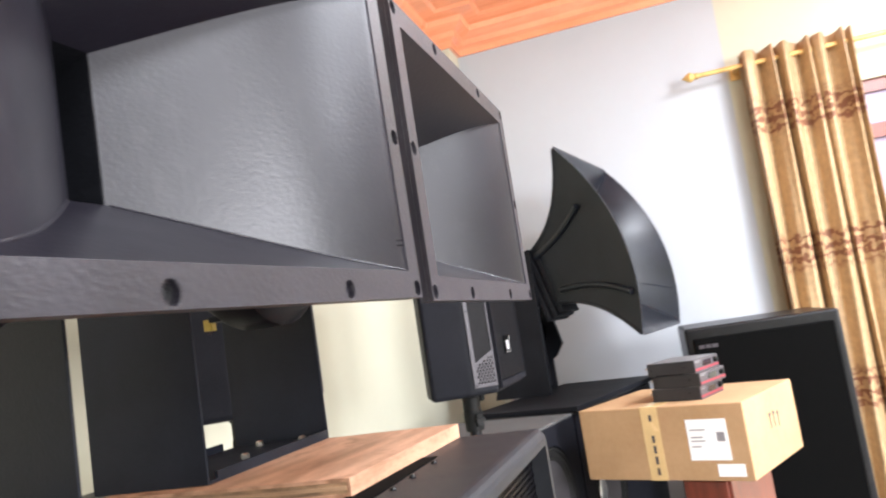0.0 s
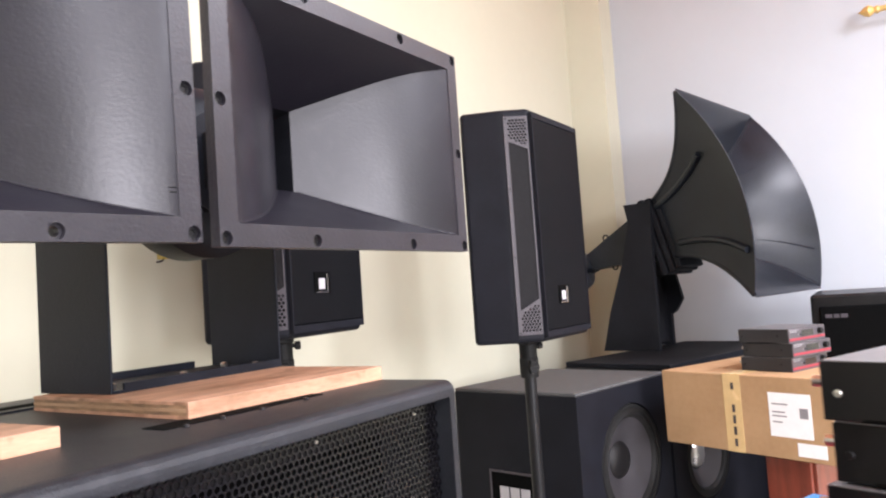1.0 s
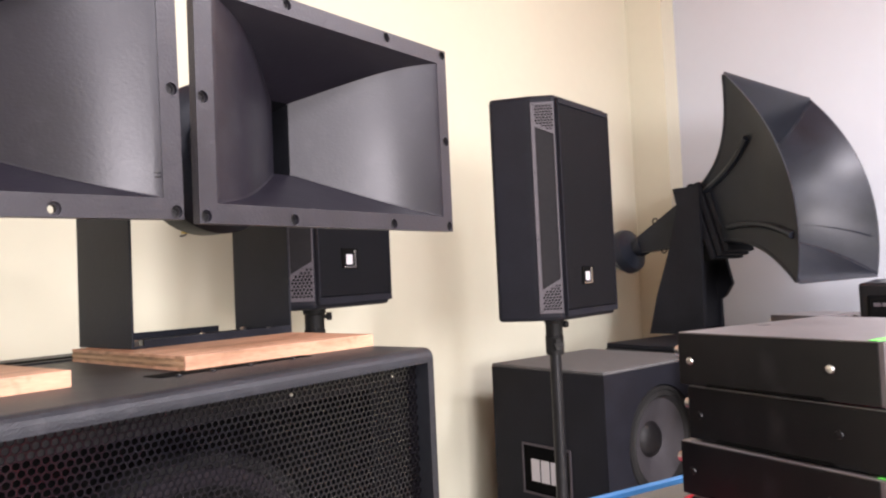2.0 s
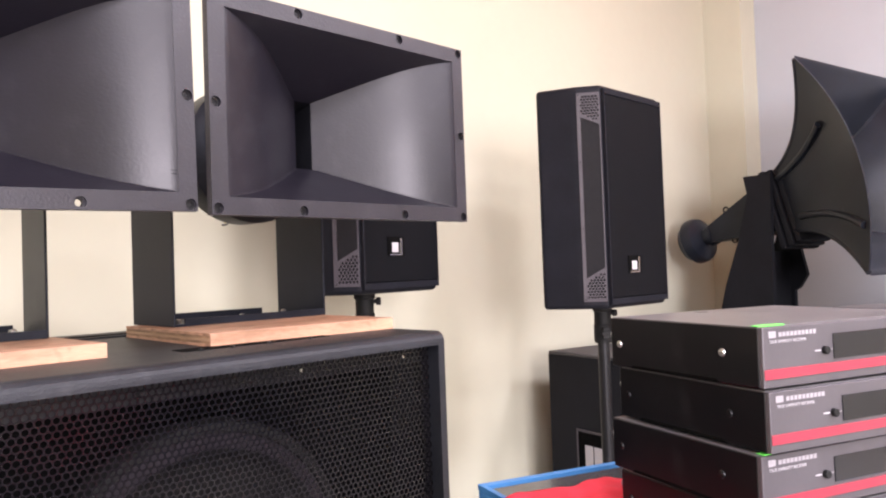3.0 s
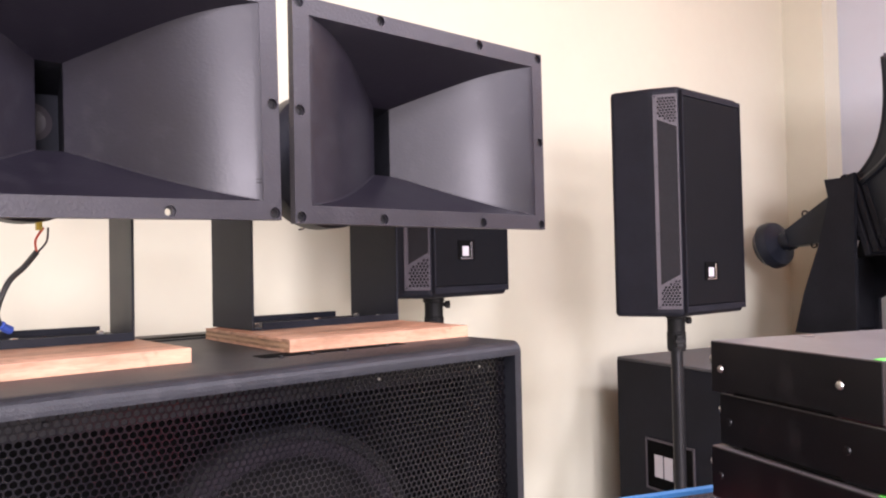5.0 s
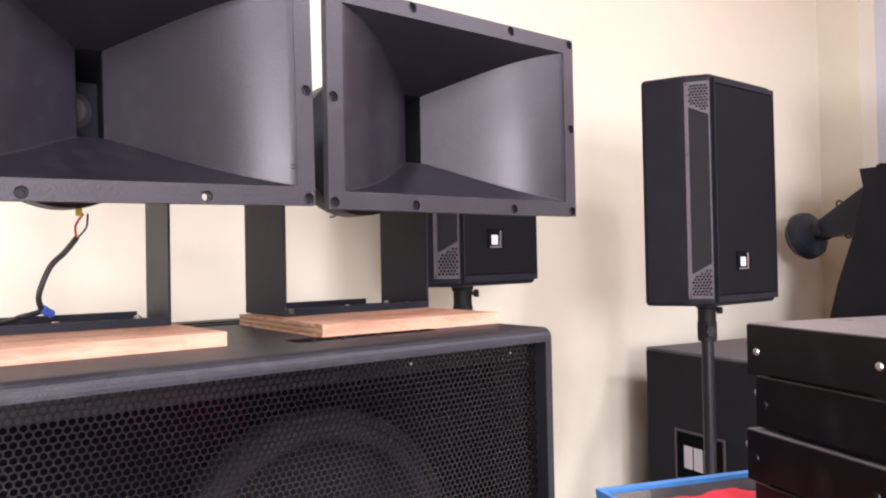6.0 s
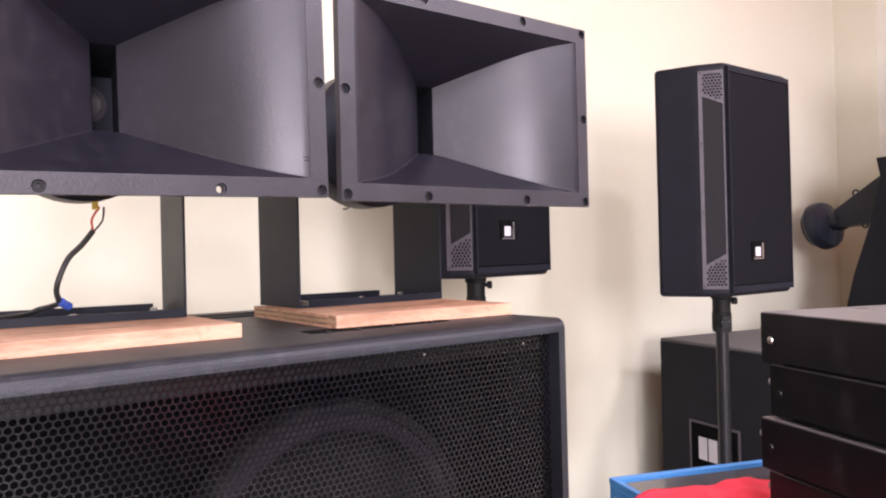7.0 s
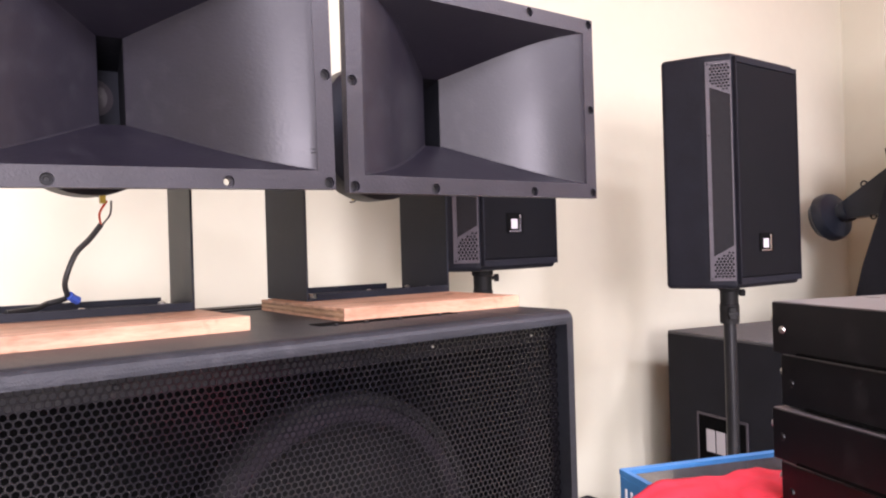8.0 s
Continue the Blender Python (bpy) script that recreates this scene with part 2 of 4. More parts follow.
def turned(profile, seg=32):
    """A body of revolution about x from (x, radius) pairs."""
    bm = bmesh.new()
    rings = []
    for x, r in profile:
        if r < 1e-5:
            rings.append([bm.verts.new((x, 0, 0))])
        else:
            rings.append([bm.verts.new((x, r * math.cos(2 * math.pi * i / seg), r * math.sin(2 * math.pi * i / seg))) for i in range(seg)])
    for a, b in zip(rings, rings[1:]):
        for i in range(seg):
            j = (i + 1) % seg
            if len(a) == 1:
                bm.faces.new((a[0], b[i], b[j]))
            elif len(b) == 1:
                bm.faces.new((a[i], b[0], a[j]))
            else:
                bm.faces.new((a[i], b[i], b[j], a[j]))
    return bm


def tube(points, radius, seg=8):
    bm = bmesh.new()
    pts = [Vector(p) for p in points]
    rings = []
    for i, p in enumerate(pts):
        d = (pts[min(i + 1, len(pts) - 1)] - pts[max(i - 1, 0)]).normalized()
        q = d.to_track_quat("Z", "Y")
        rings.append([bm.verts.new(p + q @ Vector((radius * math.cos(2 * math.pi * k / seg), radius * math.sin(2 * math.pi * k / seg), 0))) for k in range(seg)])
    for a, b in zip(rings, rings[1:]):
        for k in range(seg):
            bm.faces.new((a[k], a[(k + 1) % seg], b[(k + 1) % seg], b[k]))
    bm.faces.new(rings[0])
    bm.faces.new(rings[-1])
    return bm


def spline(pts, n=8):
    """Points along a smooth line through pts."""
    p = [Vector(q) for q in pts]
    out = []
    for i in range(len(p) - 1):
        a, b, c, d = p[max(i - 1, 0)], p[i], p[i + 1], p[min(i + 2, len(p) - 1)]
        for k in range(n):
            t = k / n
            out.append(0.5 * (2 * b + (c - a) * t + (2 * a - 5 * b + 4 * c - d) * t * t + (3 * b - a - 3 * c + d) * t ** 3))
    out.append(p[-1])
    return out


def pierced(outer, holes, x0, x1):
    """A plate in y, z between x0 (back) and x1 (front), with holes through it."""
    bm = bmesh.new()
    sheets = []
    for x in (x1, x0):
        loops = []
        edges = []
        for loop in [outer, *holes]:
            vs = [bm.verts.new((x, y, z)) for y, z in loop]
            edges += [bm.edges.new((vs[i], vs[(i + 1) % len(vs)])) for i in range(len(vs))]
            loops.append(vs)
        bmesh.ops.triangle_fill(bm, use_beauty=True, use_dissolve=False, edges=edges)
        sheets.append(loops)
    for a, b in zip(*sheets):
        for i in range(len(a)):
            j = (i + 1) % len(a)
            bm.faces.new((a[i], a[j], b[j], b[i]))
    return bm


def circle(y, z, r, n=16):
    return [(y + r * math.cos(2 * math.pi * i / n), z + r * math.sin(2 * math.pi * i / n)) for i in range(n)]


def rect(w, h, y=0, z=0):
    return [(y - w, z - h), (y + w, z - h), (y + w, z + h), (y - w, z + h)]


def grid(fn, nu, nv):
    bm = bmesh.new()
    vs = [[bm.verts.new(fn(i / nu, j / nv)) for j in range(nv + 1)] for i in range(nu + 1)]
    for i in range(nu):
        for j in range(nv):
            bm.faces.new((vs[i][j], vs[i + 1][j], vs[i + 1][j + 1], vs[i][j + 1]))
    return bm


def shell(fin, fout, nu, nv):
    """A curved sheet between an inner and an outer face, closed along its rims."""
    bm = bmesh.new()
    a = [[bm.verts.new(fin(i / nu, j / nv)) for j in range(nv + 1)] for i in range(nu + 1)]
    b = [[bm.verts.new(fout(i / nu, j / nv)) for j in range(nv + 1)] for i in range(nu + 1)]
    for i in range(nu):
        for j in range(nv):
            bm.faces.new((a[i][j], a[i + 1][j], a[i + 1][j + 1], a[i][j + 1]))
            bm.faces.new((b[i][j], b[i][j + 1], b[i + 1][j + 1], b[i + 1][j]))
    for i in range(nu):
        bm.faces.new((a[i][0], b[i][0], b[i + 1][0], a[i + 1][0]))
        bm.faces.new((a[i][nv], a[i + 1][nv], b[i + 1][nv], b[i][nv]))
    for j in range(nv):
        bm.faces.new((a[0][j], a[0][j + 1], b[0][j + 1], b[0][j]))
        bm.faces.new((a[nu][j], b[nu][j], b[nu][j + 1], a[nu][j + 1]))
    return bm


def merged(*bms):
    out = bmesh.new()
    for b in bms:
        me = bpy.data.meshes.new("tmp")
        b.to_mesh(me)
        b.free()
        out.from_mesh(me)
        bpy.data.meshes.remove(me)
    return out


def lettering(text, size, m, material, parent, name="lettering"):
    cu = bpy.data.curves.new("tmp", "FONT")
    cu.body, cu.size, cu.extrude, cu.resolution_u = text, size, 0.0003, 2
    ob = new("tmp", cu)
    me = bpy.data.meshes.new_from_object(ob.evaluated_get(bpy.context.evaluated_depsgraph_get()))
    bpy.data.objects.remove(ob)
    me.materials.clear()
    me.materials.append(material)
    o = new(name, me)
    o.parent = parent
    o.matrix_basis = m
    return o


ON_FRONT = pose(0, 0, 0, 90, 0, 90)     # a flat text turned to stand on a face that looks along +x

# ---- the room ----
XW, YW, ZC = -1.10, 3.96, 3.40


def room():
    t = 0.15
    s = lambda n, lo, hi, mt, lb: tagged(part(n, box(lo, hi), mt), lb, "wall", kind="structure")
    s("wall_west", (XW - t, -4.0, 0), (XW, YW, ZC), M_CREAM, "plain cream painted plaster wall behind the loudspeakers")
    s("wall_north", (XW - t, YW, 0), (0.70, YW + t, ZC), M_WALLWHITE, "plain bluish white painted plaster wall")
    hole = [(1.11, 0.95), (2.41, 0.95), (2.41, 2.50), (1.11, 2.50)]
    tagged(part("wall_north_window_side", pierced([(0.70, 0), (5.5, 0), (5.5, ZC), (0.70, ZC)], [hole], -t, 0.0), M_CREAM, m=pose(0, YW, 0, 0, 0, -90)), "cream painted plaster wall behind the curtain", "wall", kind="structure")
    w2 = tagged(part("window_2", pierced(hole, [[(1.18, 1.02), (2.34, 1.02), (2.34, 2.17), (1.18, 2.17)], [(1.18, 2.25), (2.34, 2.25), (2.34, 2.43), (1.18, 2.43)]], -0.10, -0.03), M_BROWN, m=pose(0, YW, 0, 0, 0, -90)), "brown wooden window frame behind the curtain", "window", kind="structure")
    for z0, z1 in ((1.021, 2.169), (2.251, 2.429)):
        part("pane", box((-0.07, 1.181, z0), (-0.062, 2.339, z1)), M_PANE, w2, "dull violet-grey window pane")
    we = pierced([(-4.0, 0), (YW + t, 0), (YW + t, ZC), (-4.0, ZC)], [[(-3.35, 1.05), (-1.35, 1.05), (-1.35, 2.95), (-3.35, 2.95)]], 5.5, 5.5 + t)
    tagged(part("wall_east", we, M_CREAM), "cream wall with a window opening", "wall", kind="structure")
    tagged(part("window_1", pierced([(-3.35, 1.05), (-1.35, 1.05), (-1.35, 2.95), (-3.35, 2.95)], [[(y, 1.11), (y + 0.91, 1.11), (y + 0.91, 2.89), (y, 2.89)] for y in (-3.29, -2.32)], 5.53, 5.60), M_LABEL), "white framed window in the east wall", "window", kind="structure")
    s("wall_south", (XW - t, -4.0 - t, 0), (5.5 + t, -4.0, ZC), M_CREAM, "plain cream wall")
    s("pillar", (XW - 0.002, 3.76, 0), (-0.88, YW + 0.002, ZC - 0.002), M_CREAM, "cream painted corner pillar standing proud of the wall")
    tagged(part("floor", box((XW - t, -4.15, -0.1), (5.65, YW + t, 0)), M_FLOOR), "pale polished tile floor", "floor", kind="structure")
    tagged(part("ceiling", box((XW - t, -4.15, ZC), (5.65, YW + t, ZC + 0.1)), M_CEILW), "plain white painted ceiling", "ceiling", kind="structure")
    tagged(part("ceiling_border", merged(box((XW, -4.0, ZC - 0.014), (0.15, YW, ZC - 0.0005)), box((0.15, 2.55, ZC - 0.014), (5.5, YW, ZC - 0.0005))), M_CEIL), "glossy orange wood border of the ceiling", "ceiling", kind="structure")
    # stepped cornice along the walls and round the pillar
    prof = [(0.0, 3.22), (0.025, 3.22), (0.03, 3.255), (0.06, 3.27), (0.07, 3.30), (0.13, 3.33), (0.14, 3.36), (0.22, 3.37), (0.24, ZC - 0.015), (0.0, ZC - 0.015)]
    runs = [((XW, -4.0), (XW, 3.76), (1, 0)), ((XW, 3.76), (-0.88, 3.76), (0, -1)), ((-0.88, 3.76), (-0.88, YW), (1, 0)), ((-0.88, YW), (5.5, YW), (0, -1))]
    bm = bmesh.new()
    for (ax, ay), (bx, by), (nx, ny) in runs:
        # ends are drawn on by the depth of the moulding so that the runs meet in mitres
        rows = []
        for d, z in prof:
            ea, eb = [ax + nx * d, ay + ny * d], [bx + nx * d, by + ny * d]
            if (ax, ay) == (XW, 3.76): ea[0] += d; eb[0] += d
            if (ax, ay) == (-0.88, 3.76): ea[1] -= d; eb[1] -= d
            if (ax, ay) == (XW, -4.0): eb[1] -= d
            if (ax, ay) == (-0.88, YW): ea[0] += d
            rows.append((bm.verts.new((*ea, z)), bm.verts.new((*eb, z))))
        for p, q in zip(rows, rows[1:]):
            bm.faces.new((p[0], p[1], q[1], q[0]))
    tagged(part("trim", bm, M_CEIL), "stepped glossy orange cornice under the ceiling", "cornice", kind="structure")
    for at, _ in LAMPS:
        l = thing("ceiling_lamp", pose(at[0], at[1], 3.27), "flat square white ceiling lamp, lit", "ceiling lamp", "ceiling lamps")
        part("frame", box((-0.31, -0.31, 0.03), (0.31, 0.31, ZC - 3.27), 0.01), M_LABEL, l)
        part("diffuser", box((-0.285, -0.285, 0.012), (0.285, 0.285, 0.03), 0.004), M_PANEL, l, "glowing white diffuser")


room()

# ---- horns on their brackets ----


def flat_horn(m, turned_over=False):
    """A fibreglass horn: mouth centre at the origin, looking along +x."""
    h = thing("horn", m, "black textured fibreglass horn with a bolted flange", "horn", "horns on the brackets")
    W, H, w1, h1 = 0.2390, 0.1495, 0.2150, 0.1255
    D, w0, h0 = 0.137, 0.0155, 0.055
    hy, hz = 0.2300, 0.1408
    spots = [(-hy, -hz), (-0.098, -hz), (0.0945, -hz), (hy, -hz), (-hy, hz), (-0.098, hz), (0.0945, hz), (hy, hz), (-hy, -0.002), (hy, -0.002)]
    if turned_over:
        spots = [(-y, z) for y, z in spots]
    front = pierced(rect(W, H), [rect(w1, h1)] + [circle(y, z, 0.0071) for y, z in spots], -0.005, 0.0)
    back = pierced(rect(W, H), [rect(w1, h1)] + [circle(y, z, 0.0046, 12) for y, z in spots], -0.013, -0.0052)
    fl = part("flange", merged(front, back), M_FLANGE, h, "square-edged bolt flange")
    md = fl.modifiers.new("edge", "BEVEL")
    md.width, md.segments, md.limit_method, md.angle_limit = 0.0018, 2, "ANGLE", radians(60)
    for k, (y, z) in enumerate(spots):
        if k == 1 and turned_over:
            continue
        s = turned([(-0.0049, 0.0), (-0.0049, 0.0030), (-0.0040, 0.0036), (-0.0040, 0.0058), (-0.0048, 0.0064)], 12) if k == 0 else None
        if s is not None:
            first = part("bolt", s, M_DARKBOLT, fl, "dark sunk bolt ring", m=pose(0, y, z))
        else:
            shared("bolt", first, fl, pose(0, y, z))

    def wid(u):
        return w0 + (w1 - w0) * (0.80 * u + 0.20 * u ** 6)

    def hei(u):
        return h0 + (h1 - h0) * u

    X = lambda u: -D + D * u - 0.001
    drop = lambda u: -0.003 * (1 - u)
    walls = []
    for sgn in (1, -1):
        side = lambda o: (lambda u, v: (X(u), sgn * (wid(u) + o), drop(u) + (2 * v - 1) * hei(u)))
        flat = lambda o: (lambda u, v: (X(u), (2 * v - 1) * wid(u), drop(u) + sgn * (hei(u) + o)))
        walls.append(shell(side(0), side(0.006), 40, 6))
        walls.append(shell(flat(0), flat(0.006), 40, 8))
    part("bell", merged(*walls), M_HORN, h, "flared bell with a narrow throat slot", smooth=True)
    # beads in the paler flange colour paint the highlight along the corner fillets
    for sgn in (1, -1):
        seam = [(X(u), sgn * (wid(u) - 0.0004), drop(u) - hei(u) + 0.0004) for u in [0.02 + 0.97 * i / 30 for i in range(31)]]
        part("seam", tube(seam, 0.0011, 6), M_FLANGE, h, "thin bead along the corner seam, paler for its painted highlight", smooth=True)
    if turned_over:
        for z in (-0.098, -0.1025):
            cut = [(X(u), wid(u) - 0.0001, z) for u in [0.980 + 0.018 * i / 6 for i in range(7)]]
            part("scratch", tube(cut, 0.0005, 6), M_FOAM, h, "short dark scratch")
    neck = []
    for sgn in (1, -1):
        neck.append(grid(lambda u, v: (-D - 0.12 * u, sgn * (w0 + 0.018 * u), -0.003 + (2 * v - 1) * (h0 - 0.016 * u)), 6, 3))
        neck.append(grid(lambda u, v: (-D - 0.12 * u, (2 * v - 1) * (w0 + 0.018 * u), -0.003 + sgn * (h0 - 0.016 * u)), 6, 3))
    neck = merged(*neck)
    bmesh.ops.remove_doubles(neck, verts=neck.verts, dist=1e-5)
    part("neck", neck, M_BOARD, h, "square neck behind the slot", smooth=True)
    part("throat_plate", turned([(-0.270, 0.0), (-0.270, 0.072), (-0.256, 0.075), (-0.256, 0.0)], 32), M_STEEL, h, "round mounting plate", m=pose(0, 0, -0.003))
    part("throat_screen", turned([(-0.2555, 0.0), (-0.254, 0.018), (-0.2555, 0.026)], 24), M_TRIM, h, "grey throat screen", m=pose(0, 0, -0.003))
    drv = part("driver", turned([(-0.298, 0.0), (-0.298, 0.095), (-0.305, 0.109), (-0.312, 0.119), (-0.318, 0.124), (-0.372, 0.124), (-0.380, 0.120), (-0.383, 0.112), (-0.40, 0.105), (-0.415, 0.09), (-0.418, 0.0)], 48), M_STEEL, h, "round black compression driver", smooth=True, m=pose(0.028, 0, -0.012))
    if turned_over:
        part("terminal", box((-0.320, 0.013, -0.146), (-0.311, 0.021, -0.133), 0.001), M_YELLOW, h, "yellow wire terminal")
    else:
        tm = part("terminal", box((-0.424, 0.011, -0.127), (-0.411, 0.023, -0.111), 0.001), M_YELLOW, h, "yellow wire terminal")
        part("wire", tube(spline([(-0.416, 0.018, -0.124), (-0.414, 0.012, -0.130), (-0.410, 0.000, -0.132)]), 0.0016), M_TRIM, tm, "bared grey wire", smooth=True)
        part("bracket", box((-0.412, 0.006, -0.116), (-0.380, 0.030, -0.108), 0.001), M_STEEL, tm, "small terminal plate")
    return h


def bracket(m, lip_end):
    """U-shaped steel bracket; x from its rear edge, y across, z from its foot."""
    b = thing("horn_bracket", m, "black painted steel U bracket standing on plywood", "bracket", "horn brackets")
    W, L, H = 0.165, 0.315, 0.335
    part("base", merged(box((0, 0.004, 0), (W, L - 0.004, 0.004)), box((W - 0.004, 0.02, 0.004), (W, L - 0.004, 0.013)), box((0, 0.03, 0.004), (0.004, L - lip_end, 0.0155))), M_STEEL, b, "flat base with turned-up lips")
    leg = part("leg", box((0, -0.002, 0), (W, 0.002, H), 0.0012), M_STEEL, b, m=pose(0, 0.002, 0))
    shared("leg", leg, b, pose(0, L - 0.002, 0))
    nut = None
    for x, y in ((W - 0.03, 0.022), (0.05, 0.022), (W - 0.03, L - 0.03), (0.06, L - 0.03), (W - 0.05, L / 2)):
        if nut is None:
            nut = part("bolt", turned([(0.0, 0.0), (0.0, 0.006), (-0.006, 0.006), (-0.0075, 0.004), (-0.0075, 0.0)], 6), M_BOLT, b, "zinc hex bolt", m=pose(x, y, 0.004, 0, 90, 0))
        else:
            shared("bolt", nut, b, pose(x, y, 0.004, 0, 90, 0))
    for y, s in ((-0.004, 1), (L + 0.004, -1)):
        shared("bolt", nut, b, pose(W / 2, y, H - 0.02, 0, 0, 90 * s))
    return b


def plywood(m, L, W):
    """Plywood offcut of L by W, its plies showing at the edges."""
    p = thing("plywood_board", m, "pale plywood offcut with visible plies lying on the subwoofer", "board", "plywood boards")
    th = 0.020
    n = 5
    for i in range(n):
        z0 = th * i / n
        ins = 0.0 if i % 2 == 0 else 0.0005
        mt = M_PLY if i in (0, n - 1) else (M_PLYEDGE if i % 2 == 0 else M_PLYDARK)
        part("veneer", box((ins, ins, z0), (L - 0.0045, W - ins, z0 + th / n)), mt, p)
    part("edging", box((L - 0.0045, 0, 0), (L, W, th), 0.0008), M_PLY, p, "plain sawn front edge")
    return p


SUBTOP = 1.308
flat_horn(pose(0.0, 0.2298, 1.6405))
flat_horn(pose(-0.0146, -0.2669, 1.6414, 0.76, 0, -2.35), True)
bracket(pose(-0.506, 0.097, SUBTOP + 0.0202), 0.045)
bracket(pose(-0.526, -0.400, SUBTOP + 0.0202, 0, 0, -5.6), 0.020)
plywood(pose(-0.485, 0.075, SUBTOP, 0, 0, -2.8), 0.343, 0.343)
plywood(pose(-0.490, -0.445, SUBTOP, 0, 0, 1.0), 0.345, 0.352)

# cable of the horn driver
cab = thing("speaker_cable", pose(-0.36, -0.229, SUBTOP), "black cable hanging from a horn driver, bared red and grey ends", "cable")
part("cord", tube(spline([(0.0, -0.002, 0.158), (-0.004, -0.018, 0.136), (-0.010, -0.037, 0.114), (-0.02, -0.050, 0.074), (-0.028, -0.046, 0.052), (-0.04, -0.052, 0.046), (-0.05, -0.070, 0.041), (-0.03, -0.090, 0.036), (0.0, -0.13, 0.034)]), 0.0042), M_WIRE, cab, smooth=True)
part("wire", tube(spline([(0.0, -0.002, 0.156), (0.010, -0.006, 0.174), (0.030, 0.000, 0.191)]), 0.0017), M_WIRER, cab, "bared red wire", smooth=True)
part("wire", tube(spline([(0.0, -0.002, 0.156), (0.012, 0.008, 0.172), (0.031, 0.006, 0.191)]), 0.0015), M_TRIM, cab, "bared grey wire", smooth=True)
part("tape", tube(spline([(-0.026, -0.044, 0.053), (-0.031, -0.038, 0.048), (-0.036, -0.030, 0.044)]), 0.0065), M_BLUETAPE, cab, "blue insulating tape", smooth=True)

# ---- subwoofers ----


def driver_cone(parent, m, r, cap, capmat, conemat=M_CONE):
    """A loudspeaker cone with its surround; looks along +x."""
    c = part("cone", turned([(-0.07, 0.0), (-0.07, r * 0.2), (-0.055, r * 0.34), (-0.03, r * 0.62), (-0.01, r * 0.84)], 48), conemat, parent, "grey paper cone", smooth=True, m=m)
    part("surround", turned([(-0.011, r * 0.83), (0.0, r * 0.86), (0.004, r * 0.9), (0.0, r * 0.94), (0.0, r), (0.004, r * 1.01), (0.004, r * 1.07), (-0.004, r * 1.09), (-0.03, r * 1.09)], 48), M_RUBBER, c, "black rubber surround", smooth=True)
    part("dust_cap", turned([(-0.03, 0.0), (-0.033, cap * 0.5), (-0.042, cap * 0.85), (-0.056, cap)], 32), capmat, c, smooth=True)
    return c


def hex_sheet(w, h, pitch, hole, t):
    """A sheet in y, z with staggered six-sided holes, made from one ring a hole."""
    rows, cols = int(h / (pitch * 0.866)), int(w / pitch)
    verts, faces = [], []
    for r in range(rows):
        for c in range(cols):
            cy = -w / 2 + (c + 0.5 + 0.5 * (r % 2)) * pitch
            cz = -h / 2 + (r + 0.5) * pitch * 0.866
            b = len(verts)
            for rad, x in ((pitch / math.sqrt(3), 0.0), (hole, 0.0), (hole, -t)):
                for k in range(6):
                    a = math.pi / 6 + k * math.pi / 3
                    verts.append((x, cy + rad * math.cos(a), cz + rad * math.sin(a)))
            for k in range(6):
                j = (k + 1) % 6
                faces.append((b + k, b + j, b + 6 + j, b + 6 + k))
                faces.append((b + 6 + k, b + 6 + j, b + 12 + j, b + 12 + k))
    me = bpy.data.meshes.new("grille")
    me.from_pydata(verts, [], faces)
    me.materials.append(M_GRILLE)
    return me


